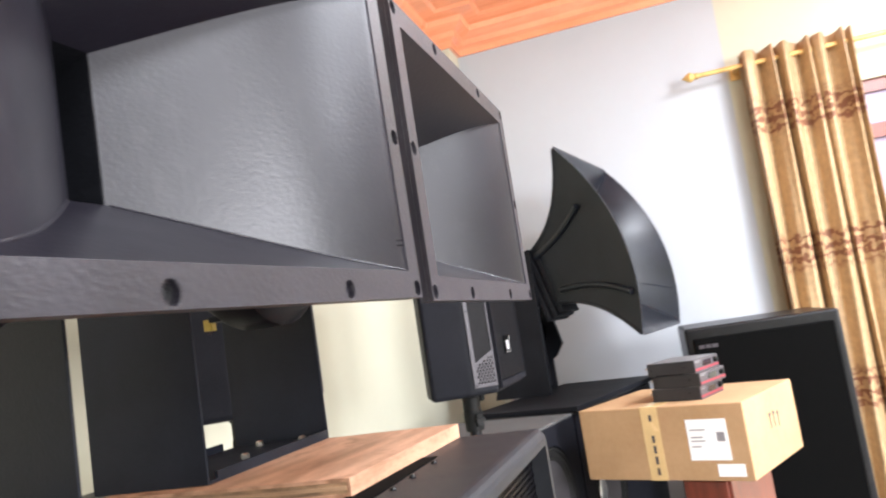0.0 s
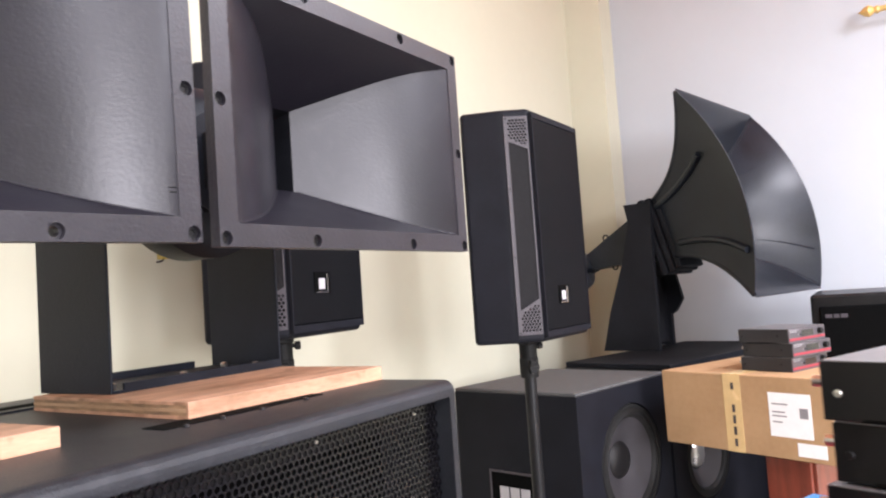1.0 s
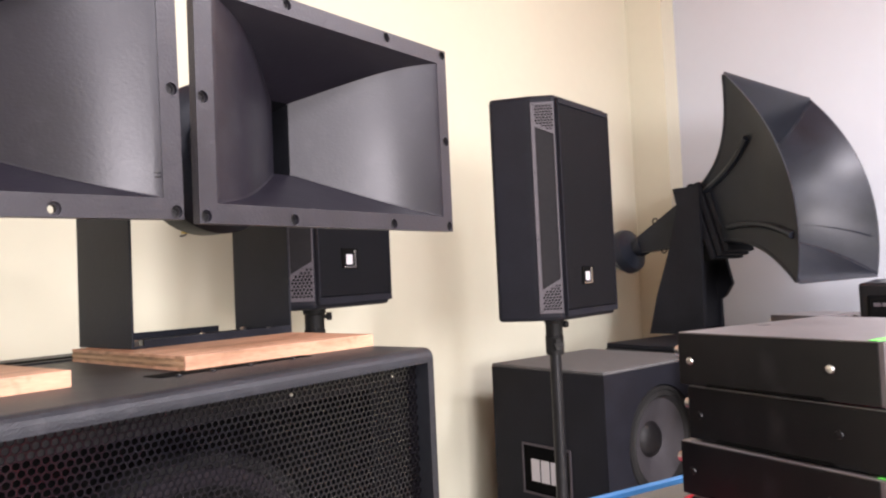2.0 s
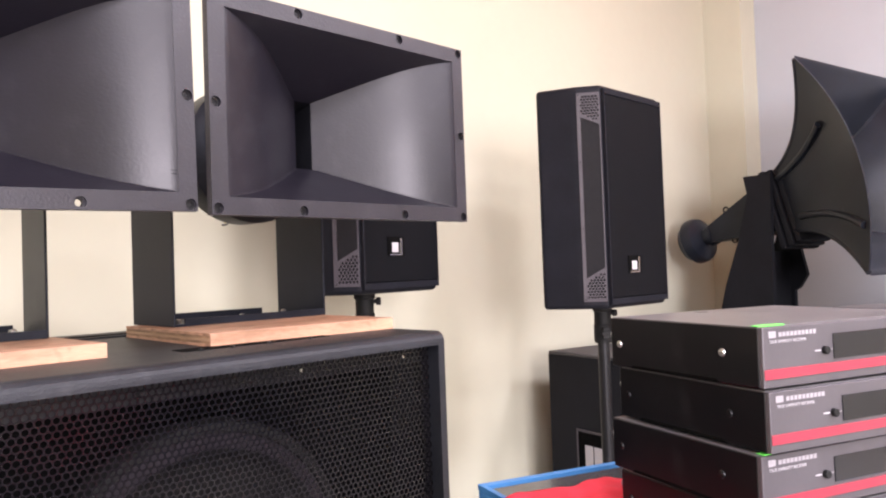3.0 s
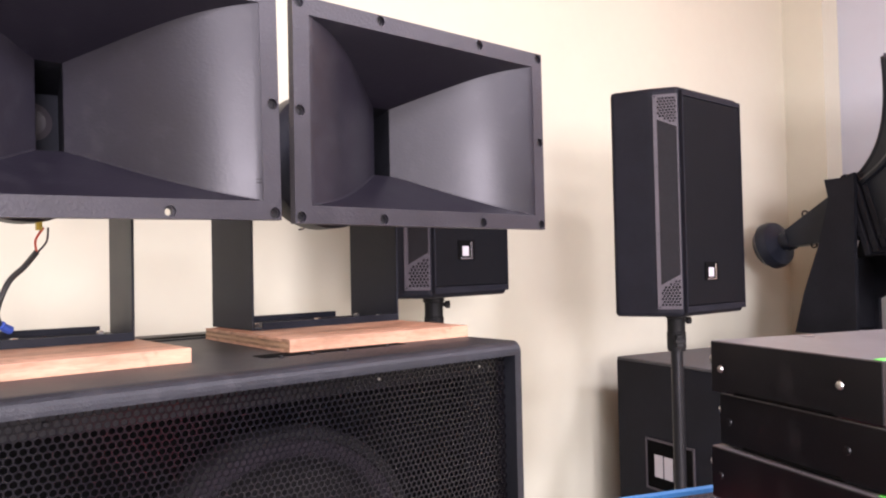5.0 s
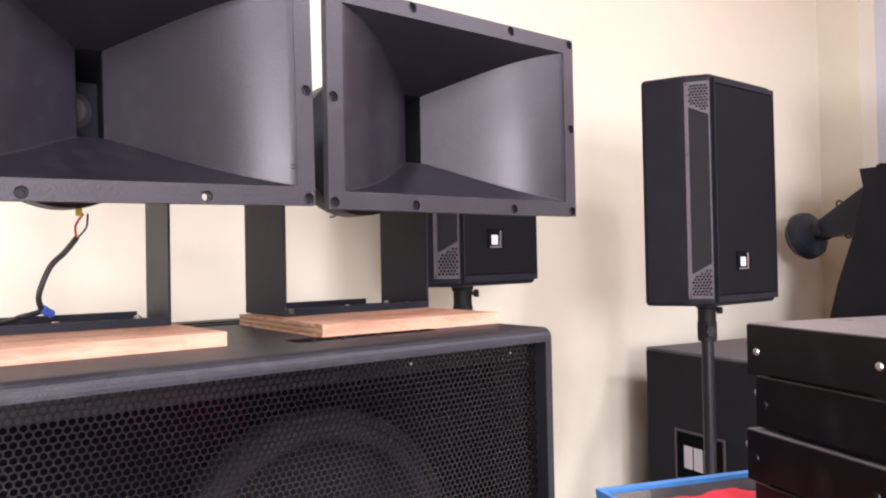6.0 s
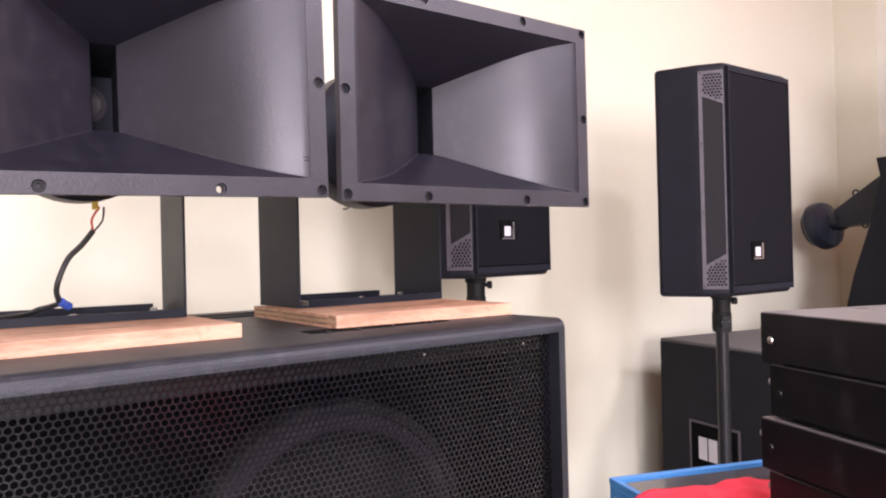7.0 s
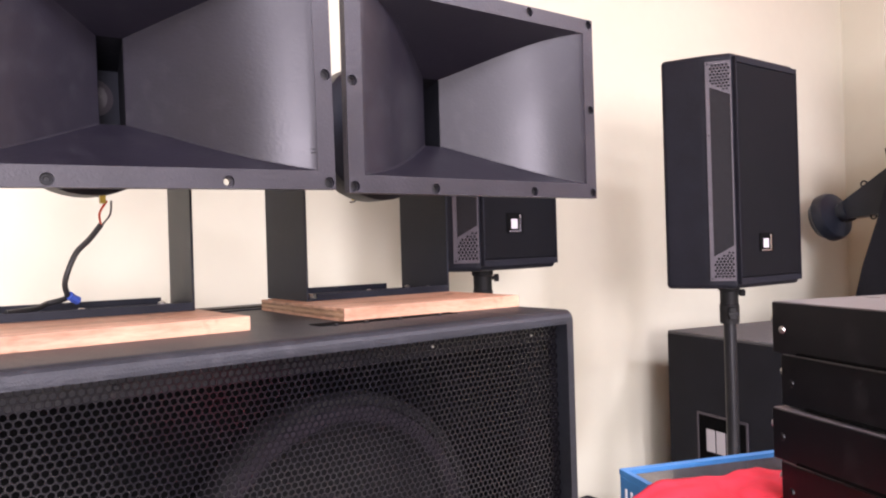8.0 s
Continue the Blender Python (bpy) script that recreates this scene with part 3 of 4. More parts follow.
def subwoofer(m, grille):
    """Body 0.91 wide and 0.654 high; origin at the lower front corner on the right, front looks along +x."""
    s = thing("subwoofer", m, "black textured subwoofer with a hexagon-punched steel grille", "subwoofer", "stacked subwoofers")
    W, D, H = 0.91, 0.66, 0.652
    # rounded cheek, top and bottom boards form a frame that stands proud of the grille
    bm = bmesh.new()
    add_box(bm, (-D, -W, H - 0.022), (0, 0, H), 0.0)
    add_box(bm, (-D, -W, 0), (0, 0, 0.022), 0.0)
    add_box(bm, (-D, -W, 0.022), (0, -W + 0.014, H - 0.022), 0.0)
    add_box(bm, (-D, -0.014, 0.022), (0, 0, H - 0.022), 0.0)
    add_box(bm, (-D, -W + 0.014, 0.022), (-D + 0.02, -0.014, H - 0.022), 0.0)
    bmesh.ops.remove_doubles(bm, verts=bm.verts, dist=1e-5)
    edges = [e for e in bm.edges if all(abs(v.co.x) < 1e-5 for v in e.verts) and (all(v.co.z > H - 1e-4 for v in e.verts) or all(v.co.z < 1e-4 for v in e.verts)) and abs(e.verts[0].co.y - e.verts[1].co.y) > 0.5]
    bmesh.ops.bevel(bm, geom=edges, offset=0.017, segments=5, profile=0.5, affect="EDGES")
    body = part("body", bm, M_SUB, s, "black textured cabinet with rounded edges")
    part("baffle", box((-0.14, -W + 0.015, 0.023), (-0.125, -0.015, H - 0.023)), M_FOAM, s, "dark baffle behind the grille")
    g = new("grille", grille)
    g.parent = s
    g.matrix_basis = pose(-0.022, -W / 2, H / 2)
    tagged(g, "hexagon-punched black steel grille")
    part("grille_rim", merged(box((-0.034, -W + 0.0145, H - 0.048), (-0.026, -0.0145, H - 0.0225)), box((-0.034, -W + 0.0145, 0.0225), (-0.026, -0.0145, 0.048)), box((-0.034, -0.03, 0.05), (-0.026, -0.0145, H - 0.05)), box((-0.034, -W + 0.0145, 0.05), (-0.026, -W + 0.03, H - 0.05))), M_CAP, s, "rim of the grille")
    cn = driver_cone(s, pose(-0.05, -0.405, H - 0.310), 0.205, 0.075, M_CAP, M_RUBBER)
    part("cone_edge", turned([(-0.034, 0.128), (-0.026, 0.148), (-0.010, 0.176), (0.004, 0.184), (0.005, 0.194), (0.0, 0.206)], 48), M_CONE, cn, "paler rolled edge of the cone", smooth=True)
    sc = None
    for y, z in ((-0.27, H - 0.034), (-0.075, H - 0.036)):
        if sc is None:
            sc = part("screw", turned([(0.0025, 0.0), (0.0025, 0.0015), (0.0005, 0.0022), (0, 0.0022)], 10), M_BOLT, s, "small zinc grille screw", m=pose(-0.0215, y, z))
        else:
            shared("screw", sc, s, pose(-0.0215, y, z))
    dark = part("screw", turned([(0.003, 0.0), (0.003, 0.0025), (0.0005, 0.004), (0, 0.004)], 10), M_DARKBOLT, s, "small black screw", m=pose(-0.102, -0.33, H + 0.0005, 0, -90, 0))
    for y in (-0.70, -0.50):
        shared("screw", dark, s, pose(-0.0218, y, H - 0.034))
    for y in (-0.27, -0.195, -0.38):
        shared("screw", dark, s, pose(-0.102, y, H + 0.0005, 0, -90, 0))
    # fly-ware plates set in the top
    for y in (-0.36, -0.74):
        p = part("rigging_plate", box((-0.57, y - 0.12, H - 0.001), (-0.50, y + 0.16, H + 0.003), 0.001), M_STEEL, s, "black steel rigging plate")
        part("slot", box((-0.55, y - 0.09, H + 0.0015), (-0.52, y + 0.13, H + 0.0042), 0.001), M_FOAM, p, "dark slot")
        for yy in (y - 0.108, y + 0.148):
            shared("screw", dark, p, pose(-0.535, yy, H + 0.0035, 0, -90, 0))
    # black strip: a slot in the top plus painted shade under the board's edge
    part("slot_and_shade", box((-0.150, -0.40, H - 0.001), (-0.112, -0.15, H + 0.0012), 0.0005), M_FOAM, s, "black strip for a slot in the top and the shade under the board")
    return s


GRILLE = hex_sheet(0.91 - 0.030, 0.652 - 0.046, 0.0092, 0.0041, 0.0018)
subwoofer(pose(0.0, 0.402, SUBTOP - 0.652), GRILLE)
subwoofer(pose(0.0, 0.402, 0.0), GRILLE).scale = (1, 1, 1.006)

# ---- loudspeakers on poles ----


def pa_speaker(m):
    """Origin at the foot of the front's middle; front looks along +x."""
    s = thing("pa_loudspeaker", m, "black two-way loudspeaker with grey side trim on a pole", "loudspeaker", "loudspeakers on poles")
    H = 0.648
    pts = [(0, -0.163), (0, 0.163), (-0.062, 0.205), (-0.172, 0.247), (-0.225, 0.13), (-0.250, 0.06), (-0.250, -0.06), (-0.225, -0.13), (-0.172, -0.247), (-0.062, -0.205)]
    part("body", prism([(x - 0.004, y) for x, y in pts], 0, H, 0.012, 3), M_CAB, s, "black textured cabinet with chamfered corners")
    part("grille", box((-0.002, -0.156, 0.03), (0.004, 0.156, H - 0.028), 0.003), M_MESH, s, "fine black mesh front grille")
    part("baffle_rim", pierced(rect(0.1615, H / 2 - 0.012, 0, H / 2), [rect(0.1565, H / 2 - 0.028, 0, H / 2 + 0.001)], -0.005, 0.0055), M_CAB, s, "thin rim round the grille")
    L = math.hypot(0.062, 0.042)
    for sgn in (-1, 1):
        c = (-0.035, sgn * 0.184)
        a = math.degrees(math.atan2(0.062 * sgn, 0.042))
        mm = pose(c[0], c[1], H / 2, 0, 0, a)
        w, hh = L / 2 - 0.004, H / 2 - 0.022
        k = 1 if sgn < 0 else -1
        win = [(-w + 0.0105, -hh + 0.067), (w - 0.0036, -hh + 0.097), (w - 0.0036, hh - 0.093), (-w + 0.0105, hh - 0.070)]
        wb = win
        if k < 0:
            win = [(-y, z) for y, z in win][::-1]
        holes = []
        for zz, lo, hi in ((-hh + 0.012, 0, 11), (hh - 0.085, 0, 10)):
            for r in range(lo, hi):
                for q in range(6):
                    y = -w + 0.014 + (q + 0.5 * (r % 2)) * 0.0092
                    z = zz + r * 0.0082
                    lim = (wb[0][1] + (wb[1][1] - wb[0][1]) * (y - wb[0][0]) / (wb[1][0] - wb[0][0]) - 0.0085) if zz < 0 else hh - 0.008
                    low = -1 if zz < 0 else wb[3][1] + (wb[2][1] - wb[3][1]) * (y - wb[3][0]) / (wb[2][0] - wb[3][0]) + 0.0085
                    if y < w - 0.005 and low < z < lim:
                        holes.append([(k * p, v) for p, v in circle(y, z, 0.0038, 6)])
        tr = part("side_trim", pierced(rect(w, hh), [win] + holes, 0.0, 0.004), M_TRIM, s, "grey side trim with a long mesh window", m=mm)
        part("backing", box((-0.001, -w + 0.003, -hh + 0.004), (0.0006, w - 0.003, hh - 0.004)), M_FOAM, tr, "black foam behind the holes")
        part("mesh", box((0.0008, min(p[0] for p in win) + 0.0005, -hh + 0.069), (0.0024, max(p[0] for p in win) - 0.0005, hh - 0.072)), M_TRIMMESH, tr, "dark mesh in the window")
        sc = None
        for z in (-hh + 0.006, -0.09, 0.10, hh - 0.006):
            if sc is None:
                sc = part("screw", turned([(0.0015, 0.0), (0.0015, 0.0026), (0, 0.003)], 10), M_DARKBOLT, tr, m=pose(0.004, k * (-w + 0.006), z))
            else:
                shared("screw", sc, tr, pose(0.004, k * (-w + 0.006), z))
    bd = part("badge", merged(box((0.004, -0.066, 0.100), (0.007, 0.004, 0.152), 0.001)), M_FOAM, s, "small dark badge plate", m=pose(0, 0, 0))
    part("badge_mark", box((0.007, -0.050, 0.110), (0.009, -0.024, 0.136), 0.0008), M_WHITE, bd, "white square mark")
    part("badge_mark", merged(box((0.007, -0.014, 0.104), (0.0085, -0.006, 0.148), 0.0006), box((0.007, -0.058, 0.101), (0.0085, -0.006, 0.106), 0.0006)), M_CHROME, bd, "bright metal edge")
    return s


def pole_stand(x, y, top):
    p = thing("pole_stand", pose(x, y, 0), "black steel tripod pole under a loudspeaker", "speaker stand", "speaker stands")
    up = pose(0, 0, 0, 0, -90, 0)
    part("lower_tube", turned([(0.10, 0.0), (0.10, 0.0255), (0.62, 0.0255), (0.62, 0.0)], 20), M_POLE, p, smooth=False, m=up)
    part("upper_tube", turned([(0.60, 0.0), (0.60, 0.0185), (top - 0.002, 0.0185), (top - 0.002, 0.0)], 20), M_POLE, p, m=up)
    part("collar", turned([(top - 0.118, 0.0180), (top - 0.118, 0.0265), (top - 0.108, 0.0285), (top - 0.062, 0.0285), (top - 0.058, 0.0265), (top - 0.020, 0.0265), (top - 0.016, 0.031), (top - 0.001, 0.031), (top - 0.001, 0.019)], 24), M_RUBBER, p, "black plastic collar", m=up)
    part("knob", turned([(0.022, 0.0), (0.022, 0.006), (0.032, 0.006), (0.034, 0.011), (0.046, 0.011), (0.048, 0.0)], 12), M_RUBBER, p, m=pose(0, 0, top - 0.026, 0, 0, 55))
    part("clamp", merged(box((0.020, -0.012, top - 0.105), (0.037, 0.012, top - 0.066), 0.004), box((0.030, -0.016, top - 0.092), (0.040, 0.016, top - 0.080), 0.002)), M_RUBBER, p, "black plastic clamp with a wing bolt", m=pose(0, 0, 0, 0, 0, -40))
    for a in (30, 150, 270):
        bm = tube([(0.02, 0, 0.34), (0.30, 0, 0.014)], 0.011, 8)
        part("leg", bm, M_POLE, p, m=pose(0, 0, 0, 0, 0, a))
    return p


pa_speaker(pose(-0.297, 1.540, 1.279))
pole_stand(-0.44, 1.552, 1.279)
pa_speaker(pose(-0.654, 0.903, 1.351, 0, 0, 9))
pole_stand(-0.80, 0.885, 1.351)

# ---- cabinets in the corner ----


def cabinet(m, W, D, H, cones, name, label, plate, capmat):
    """Origin at the near right top corner's foot; W runs to -x, D to +y."""
    c = thing(name, m, label, "loudspeaker", "cabinets in the corner")
    part("body", box((-W, 0, 0), (-0.09, D, H - 0.012)), M_CAB, c, "black painted body")
    part("top_panel", box((-W, 0, H - 0.0119), (0, D, H), 0.004), M_CABTOP, c, "grey-black top, paler than the body")
    part("front_board", pierced([(0, 0), (D, 0), (D, H - 0.012), (0, H - 0.012)], [circle(y, z, r * 1.0, 40) for y, z, r in cones], -0.09, 0.0), M_CAB, c, "thick black front board")
    for y, z, r in cones:
        driver_cone(c, pose(-0.004, y, z), r * 0.9, r * 0.33, capmat, M_CONE2)
        part("cone_ring", turned([(-0.006, r * 0.97), (0.005, r * 1.0), (0.005, r * 1.1), (0.0005, r * 1.12)], 48), M_RUBBER, c, "black mounting ring")
    if plate:
        x0, z1 = plate
        p = part("name_plate", pierced([(x0, z1 - 0.185), (x0 + 0.235, z1 - 0.185), (x0 + 0.235, z1), (x0, z1)], [[(x0 + 0.008, z1 - 0.177), (x0 + 0.227, z1 - 0.177), (x0 + 0.227, z1 - 0.008), (x0 + 0.008, z1 - 0.008)]], 0, 0.004), M_TRIM, c, "thin grey plate border", m=pose(0, 0, 0, 0, 0, -90))
        part("plate_ground", box((0.0005, x0 + 0.008, z1 - 0.177), (0.002, x0 + 0.227, z1 - 0.008)), M_FOAM, p)
        for a, b, u, v in ((0.045, 0.085, -0.135, -0.055), (0.092, 0.132, -0.135, -0.055), (0.139, 0.178, -0.135, -0.055)):
            part("mark", box((0.002, x0 + a, z1 + u), (0.0035, x0 + b, z1 + v)), M_WHITE, p, "plain white bar")
    return c


cabinet(pose(-0.402, 1.798, 0, 0, 0, -12.0), 0.540, 0.60, 1.074, [(0.325, 0.79, 0.205), (0.325, 0.31, 0.205)], "bass_cabinet", "black bass cabinet with an exposed grey cone and name plate", (0.146 - 0.540, 0.792), M_CAP)
cabinet(pose(-0.275, 2.41, 0, 0, 0, -16.0), 0.50, 0.95, 1.074, [(0.26, 0.70, 0.17), (0.26, 0.30, 0.17)], "bass_cabinet", "black bass cabinet with a silver-capped cone under a board", None, M_SILVER)
tagged(part("base_board", box((-0.50, 0, 0), (0.012, 0.98, 0.022), 0.003), M_BOARD, m=pose(-0.265, 2.395, 1.0745, 0, 0, -16.5)), "black painted board under the curved horn", "board")

# ---- the large curved horn on its wooden stand ----


def curved_horn(m):
    h = thing("curved_horn", m, "large old black curved horn with flared lips", "horn")
    L, bulge = 0.44, 0.105

    def end(v):
        return L + bulge * (1 - v * v)

    def hei(u):
        return 0.125 + 0.323 * (0.35 * u + 0.65 * u ** 2.8)

    def wid(u):
        return 0.085 + 0.345 * (0.55 * u + 0.45 * u ** 2.4)

    bms = []
    for s in (1, -1):
        side = lambda o: (lambda a, b: (a * end(2 * b - 1), s * (wid(a) + o), (2 * b - 1) * hei(a)))
        flat = lambda o: (lambda a, b: (a * end(1), (2 * b - 1) * wid(a), s * (hei(a) + o)))
        bms.append(shell(side(0), side(0.012), 24, 16))
        bms.append(shell(flat(0), flat(0.012), 24, 10))
    part("bell", merged(*bms), M_OLDHORN, h, "black bell with a bulging mouth", smooth=True)
    for s in (1, -1):
        for vv, a0, a1, r in ((-0.66, 0.22, 0.95, 0.0150), (0.78, 0.10, 0.78, 0.0150)):
            pts = []
            for i in range(13):
                a = a0 + (a1 - a0) * i / 12
                v = vv if vv < 0 else vv - 0.25 * a
                pts.append((a * end(v), s * (wid(a) + 0.0175), v * hei(a)))
            part("rib", tube(pts, r, 8), M_OLDHORN, h, "raised stiffening rib", smooth=True)
    for s in (1, -1):
        for v in (1, -1):
            pts = [(a * end(1), s * (wid(a) + 0.006), v * (hei(a) + 0.005)) for a in [0.04 + 0.95 * i / 24 for i in range(25)]]
            part("edge_bead", tube(pts, 0.0105, 8), M_OLDHORN, h, "rounded seam along the edge", smooth=True)
    for x, a, b in ((-0.012, 0.140, 0.185), (0.022, 0.133, 0.18), (0.056, 0.125, 0.172)):
        part("flange_plate", box((x - 0.013, -a, -b - 0.025), (x + 0.013, a, b - 0.025), 0.004), M_BOARD, h, "thick black flange plate")
    bend = pose(0, 0, 0.0)
    tw = lambda u: 0.125 - 0.083 * u
    throat = merged(*[grid(lambda u, v: (-0.012 - 0.41 * u, k * tw(u), (2 * v - 1) * tw(u)), 6, 2) for k in (1, -1)], *[grid(lambda u, v: (-0.012 - 0.41 * u, (2 * v - 1) * tw(u), k * tw(u)), 6, 2) for k in (1, -1)])
    bmesh.ops.remove_doubles(throat, verts=throat.verts, dist=1e-5)
    part("throat", throat, M_OLDHORN, h, "tapered square throat", m=bend)
    part("driver", turned([(-0.25, 0.0), (-0.25, 0.052), (-0.275, 0.055), (-0.275, 0.042), (-0.30, 0.045), (-0.315, 0.085), (-0.325, 0.108), (-0.345, 0.117), (-0.375, 0.117), (-0.385, 0.105), (-0.39, 0.098), (-0.41, 0.092), (-0.42, 0.07), (-0.42, 0.0)], 40), M_OLDHORN, h, "round black compression driver", smooth=True, m=bend @ pose(-0.168, 0, 0))
    for y, z in ((-0.055, 0.075), (-0.055, -0.078), (0.055, 0.075)):
        part("eye_bolt", tube([(-0.285 + 0.014 * math.cos(a), y, z + 0.004 + 0.014 * math.sin(a)) for a in [k * math.pi / 8 for k in range(17)]], 0.004, 6), M_STEEL, h, "small steel eye", smooth=True, m=bend)
    return h


AXIS = pose(-0.425, 3.12, 1.651, 0, 0, -9.9) @ pose(0, 0, 0, 0, -15.85, 0)
curved_horn(AXIS)


def horn_stand(m):
    s = thing("horn_stand", m, "black painted wooden stand holding the curved horn", "stand")
    back = [(-0.095, 0.69), (-0.078, 0.60), (-0.132, 0.40), (-0.21, 0.185)]
    near = [(-0.26, 0.0), (0.03, 0.0), (0.032, 0.35), (0.04, 0.69), *back]
    far = [(-0.26, 0.0), (-0.045, 0.0), (-0.045, 0.15), (-0.02, 0.165), (0.02, 0.226), (-0.012, 0.365), (0.03, 0.50), (0.03, 0.69), *back]
    for y, pts in ((-0.165, near), (0.145, far)):
        bm = bmesh.new()
        f = bm.faces.new([bm.verts.new((x, y, z)) for x, z in pts])
        r = bmesh.ops.extrude_face_region(bm, geom=[f])
        bmesh.ops.translate(bm, verts=[g for g in r["geom"] if isinstance(g, bmesh.types.BMVert)], vec=(0, 0.022, 0))
        part("side_board", bm, M_BOARD, s, "tapered black side board")
    part("cross_board", box((-0.085, -0.142, 0.02), (-0.063, 0.144, 0.34), 0.002), M_BOARD, s)
    part("cross_board", box((-0.17, -0.142, 0.02), (-0.148, 0.144, 0.14), 0.002), M_BOARD, s)
    return s


horn_stand(pose(-0.455, 3.125, 1.097, 0, 0, -9.9))

# ---- carton, receivers, speaker and furniture by the window ----


def receiver(m, bright=False, casing=None):
    """Half-rack receiver 0.212 wide, 0.185 deep, 0.0435 high; front looks along +x, origin at the lower left front corner."""
    r = thing("wireless_receiver", m, "black half-rack wireless receiver with a grey front and red stripe", "receiver", "wireless receivers")
    D, W, H = 0.176, 0.212, 0.0435
    part("body", box((-D, 0, -0.0014), (-0.004, W, H - 0.0008), 0.0008), casing or M_RXTOP, r, "black steel casing, paled by painted light and haze" if casing else "black steel casing")
    part("vent_slot", prism([(-D + 0.027, -0.0014), (-0.042, -0.0014), (-0.046, 0.0012), (-D + 0.030, 0.0012)], -0.0004, 0.002), M_FOAM, r, "dark slot along the foot", m=pose(0, 0.0016, 0, 90, 0, 0))
    # thin added sheet that carries the painted sheen of the top
    part("lit_top", box((-D + 0.001, 0.001, H - 0.0007), (-0.0048, W - 0.001, H)), M_RXLID, r, "top of the casing, its bright sheen put into the colour")
    f = part("front_panel", box((-0.0045, 0.0005, -0.0013), (0.0, W - 0.0005, H - 0.0003), 0.0008), M_RXFACE, r, "grey front panel")
    part("stripe", box((0.0, 0.001, 0.0052), (0.0008, W - 0.001, 0.0124)), M_RED, f, "red stripe")
    part("display", box((0.0, 0.074, 0.0150), (0.001, 0.142, 0.0345), 0.0004), M_SCREEN, f, "dark glass display")
    part("mark", box((0.0, 0.0065, 0.0352), (0.0004, 0.0138, 0.0400)), M_PRINT, f, "plain white square")
    block = part("mark", box((0.0, 0.0166, 0.0358), (0.0004, 0.0197, 0.0390)), M_PRINT, f, "small plain white block")
    for i in range(1, 10):
        shared("mark", block, f, pose(0, 0.0040 * i, 0))
    lettering("TRUE DIVERSITY RECEIVER", 0.0032, pose(0.0001, 0.0072, 0.0312) @ ON_FRONT, M_WHITE, f)
    part("button", turned([(0.0, 0.0032), (0.003, 0.0032), (0.0036, 0.0026), (0.0036, 0.0)], 16), M_RUBBER, f, "round black button", m=pose(0, 0.0645, 0.0225))
    part("mark", box((0.0, 0.0680, 0.0223), (0.0004, 0.0735, 0.0227)), M_WHITE, f, "white line by the button")
    part("mark", box((0.0, 0.054, 0.0220), (0.0004, 0.0605, 0.0230)), M_WHITE, f, "white line by the button")
    part("knob", turned([(0.0, 0.0095), (0.012, 0.009), (0.013, 0.0075), (0.013, 0.0)], 24), M_RUBBER, f, "round black dial", m=pose(0, 0.176, 0.026))
    for x, z, mt in ((-0.039, 0.0222, M_BOLT if bright else M_DARKBOLT), (-0.1640, 0.0192, M_BOLT if bright else M_DARKBOLT)):
        part("screw", turned([(0.0014, 0.0), (0.0014, 0.0012), (0.0012, 0.0028), (0.0, 0.0034)], 12), mt, r, m=pose(x, 0, z, 0, 0, -90))
    part("socket", turned([(0.0, 0.0), (0.0, 0.0045), (0.011, 0.0045), (0.011, 0.0)], 12), M_BOLT, r, "metal antenna socket", m=pose(-D, 0.012, 0.026, 0, 0, 180))
    return r


BX = pose(0.3225, 0.1235, 0, 0, 0, -21.3)


def equipment_carton():
    """Blue-edged carton under the receivers."""
    c = thing("blue_carton", BX, "blue printed carton with a dark top under the receivers", "carton")
    z0, z1 = 1.085, 1.1745
    part("body", box((0, 0, z0), (0.37, 0.34, z1 - 0.006), 0.002), M_BLUE, c)
    part("rim", merged(box((0, 0, z1 - 0.006), (0.010, 0.34, z1)), box((0.010, 0, z1 - 0.006), (0.36, 0.006, z1)), box((0.36, 0, z1 - 0.006), (0.37, 0.34, z1)), box((0.010, 0.334, z1 - 0.006), (0.36, 0.34, z1))), M_BLUE, c, "raised blue rim")
    part("lid", box((0.019, 0.0065, z1 - 0.0055), (0.3595, 0.3335, z1 - 0.0015)), M_LID, c, "glossy dark printed lid")
    part("gap", box((0.0102, 0.0065, z1 - 0.0058), (0.0188, 0.3335, z1 - 0.005)), M_FOAM, c, "dark gap beside the lid")
    for k in range(5):
        part("mark", box((0.012 + 0.011 * k, -0.0006, z1 - 0.07 + 0.004 * (k % 2)), (0.016 + 0.011 * k, 0.0, z1 - 0.018)), M_LABEL, c, "pale printed bar")
    t = thing("equipment_table", pose(0, 0, 0), "dark table carrying the carton and receivers", "table")
    tb = BX @ pose(0.015, -0.30, 0)
    part("tabletop", box((-0.0, 0.0, 1.052), (1.0, 0.75, 1.0845), 0.004), M_CAB, t, m=tb)
    leg = part("leg", box((-0.03, -0.03, 0), (0.03, 0.03, 1.0515), 0.003), M_CAB, t, m=tb @ pose(0.06, 0.06, 0))
    for x, y in ((0.94, 0.06), (0.06, 0.69), (0.94, 0.69)):
        shared("leg", leg, t, tb @ pose(x, y, 0))


equipment_carton()


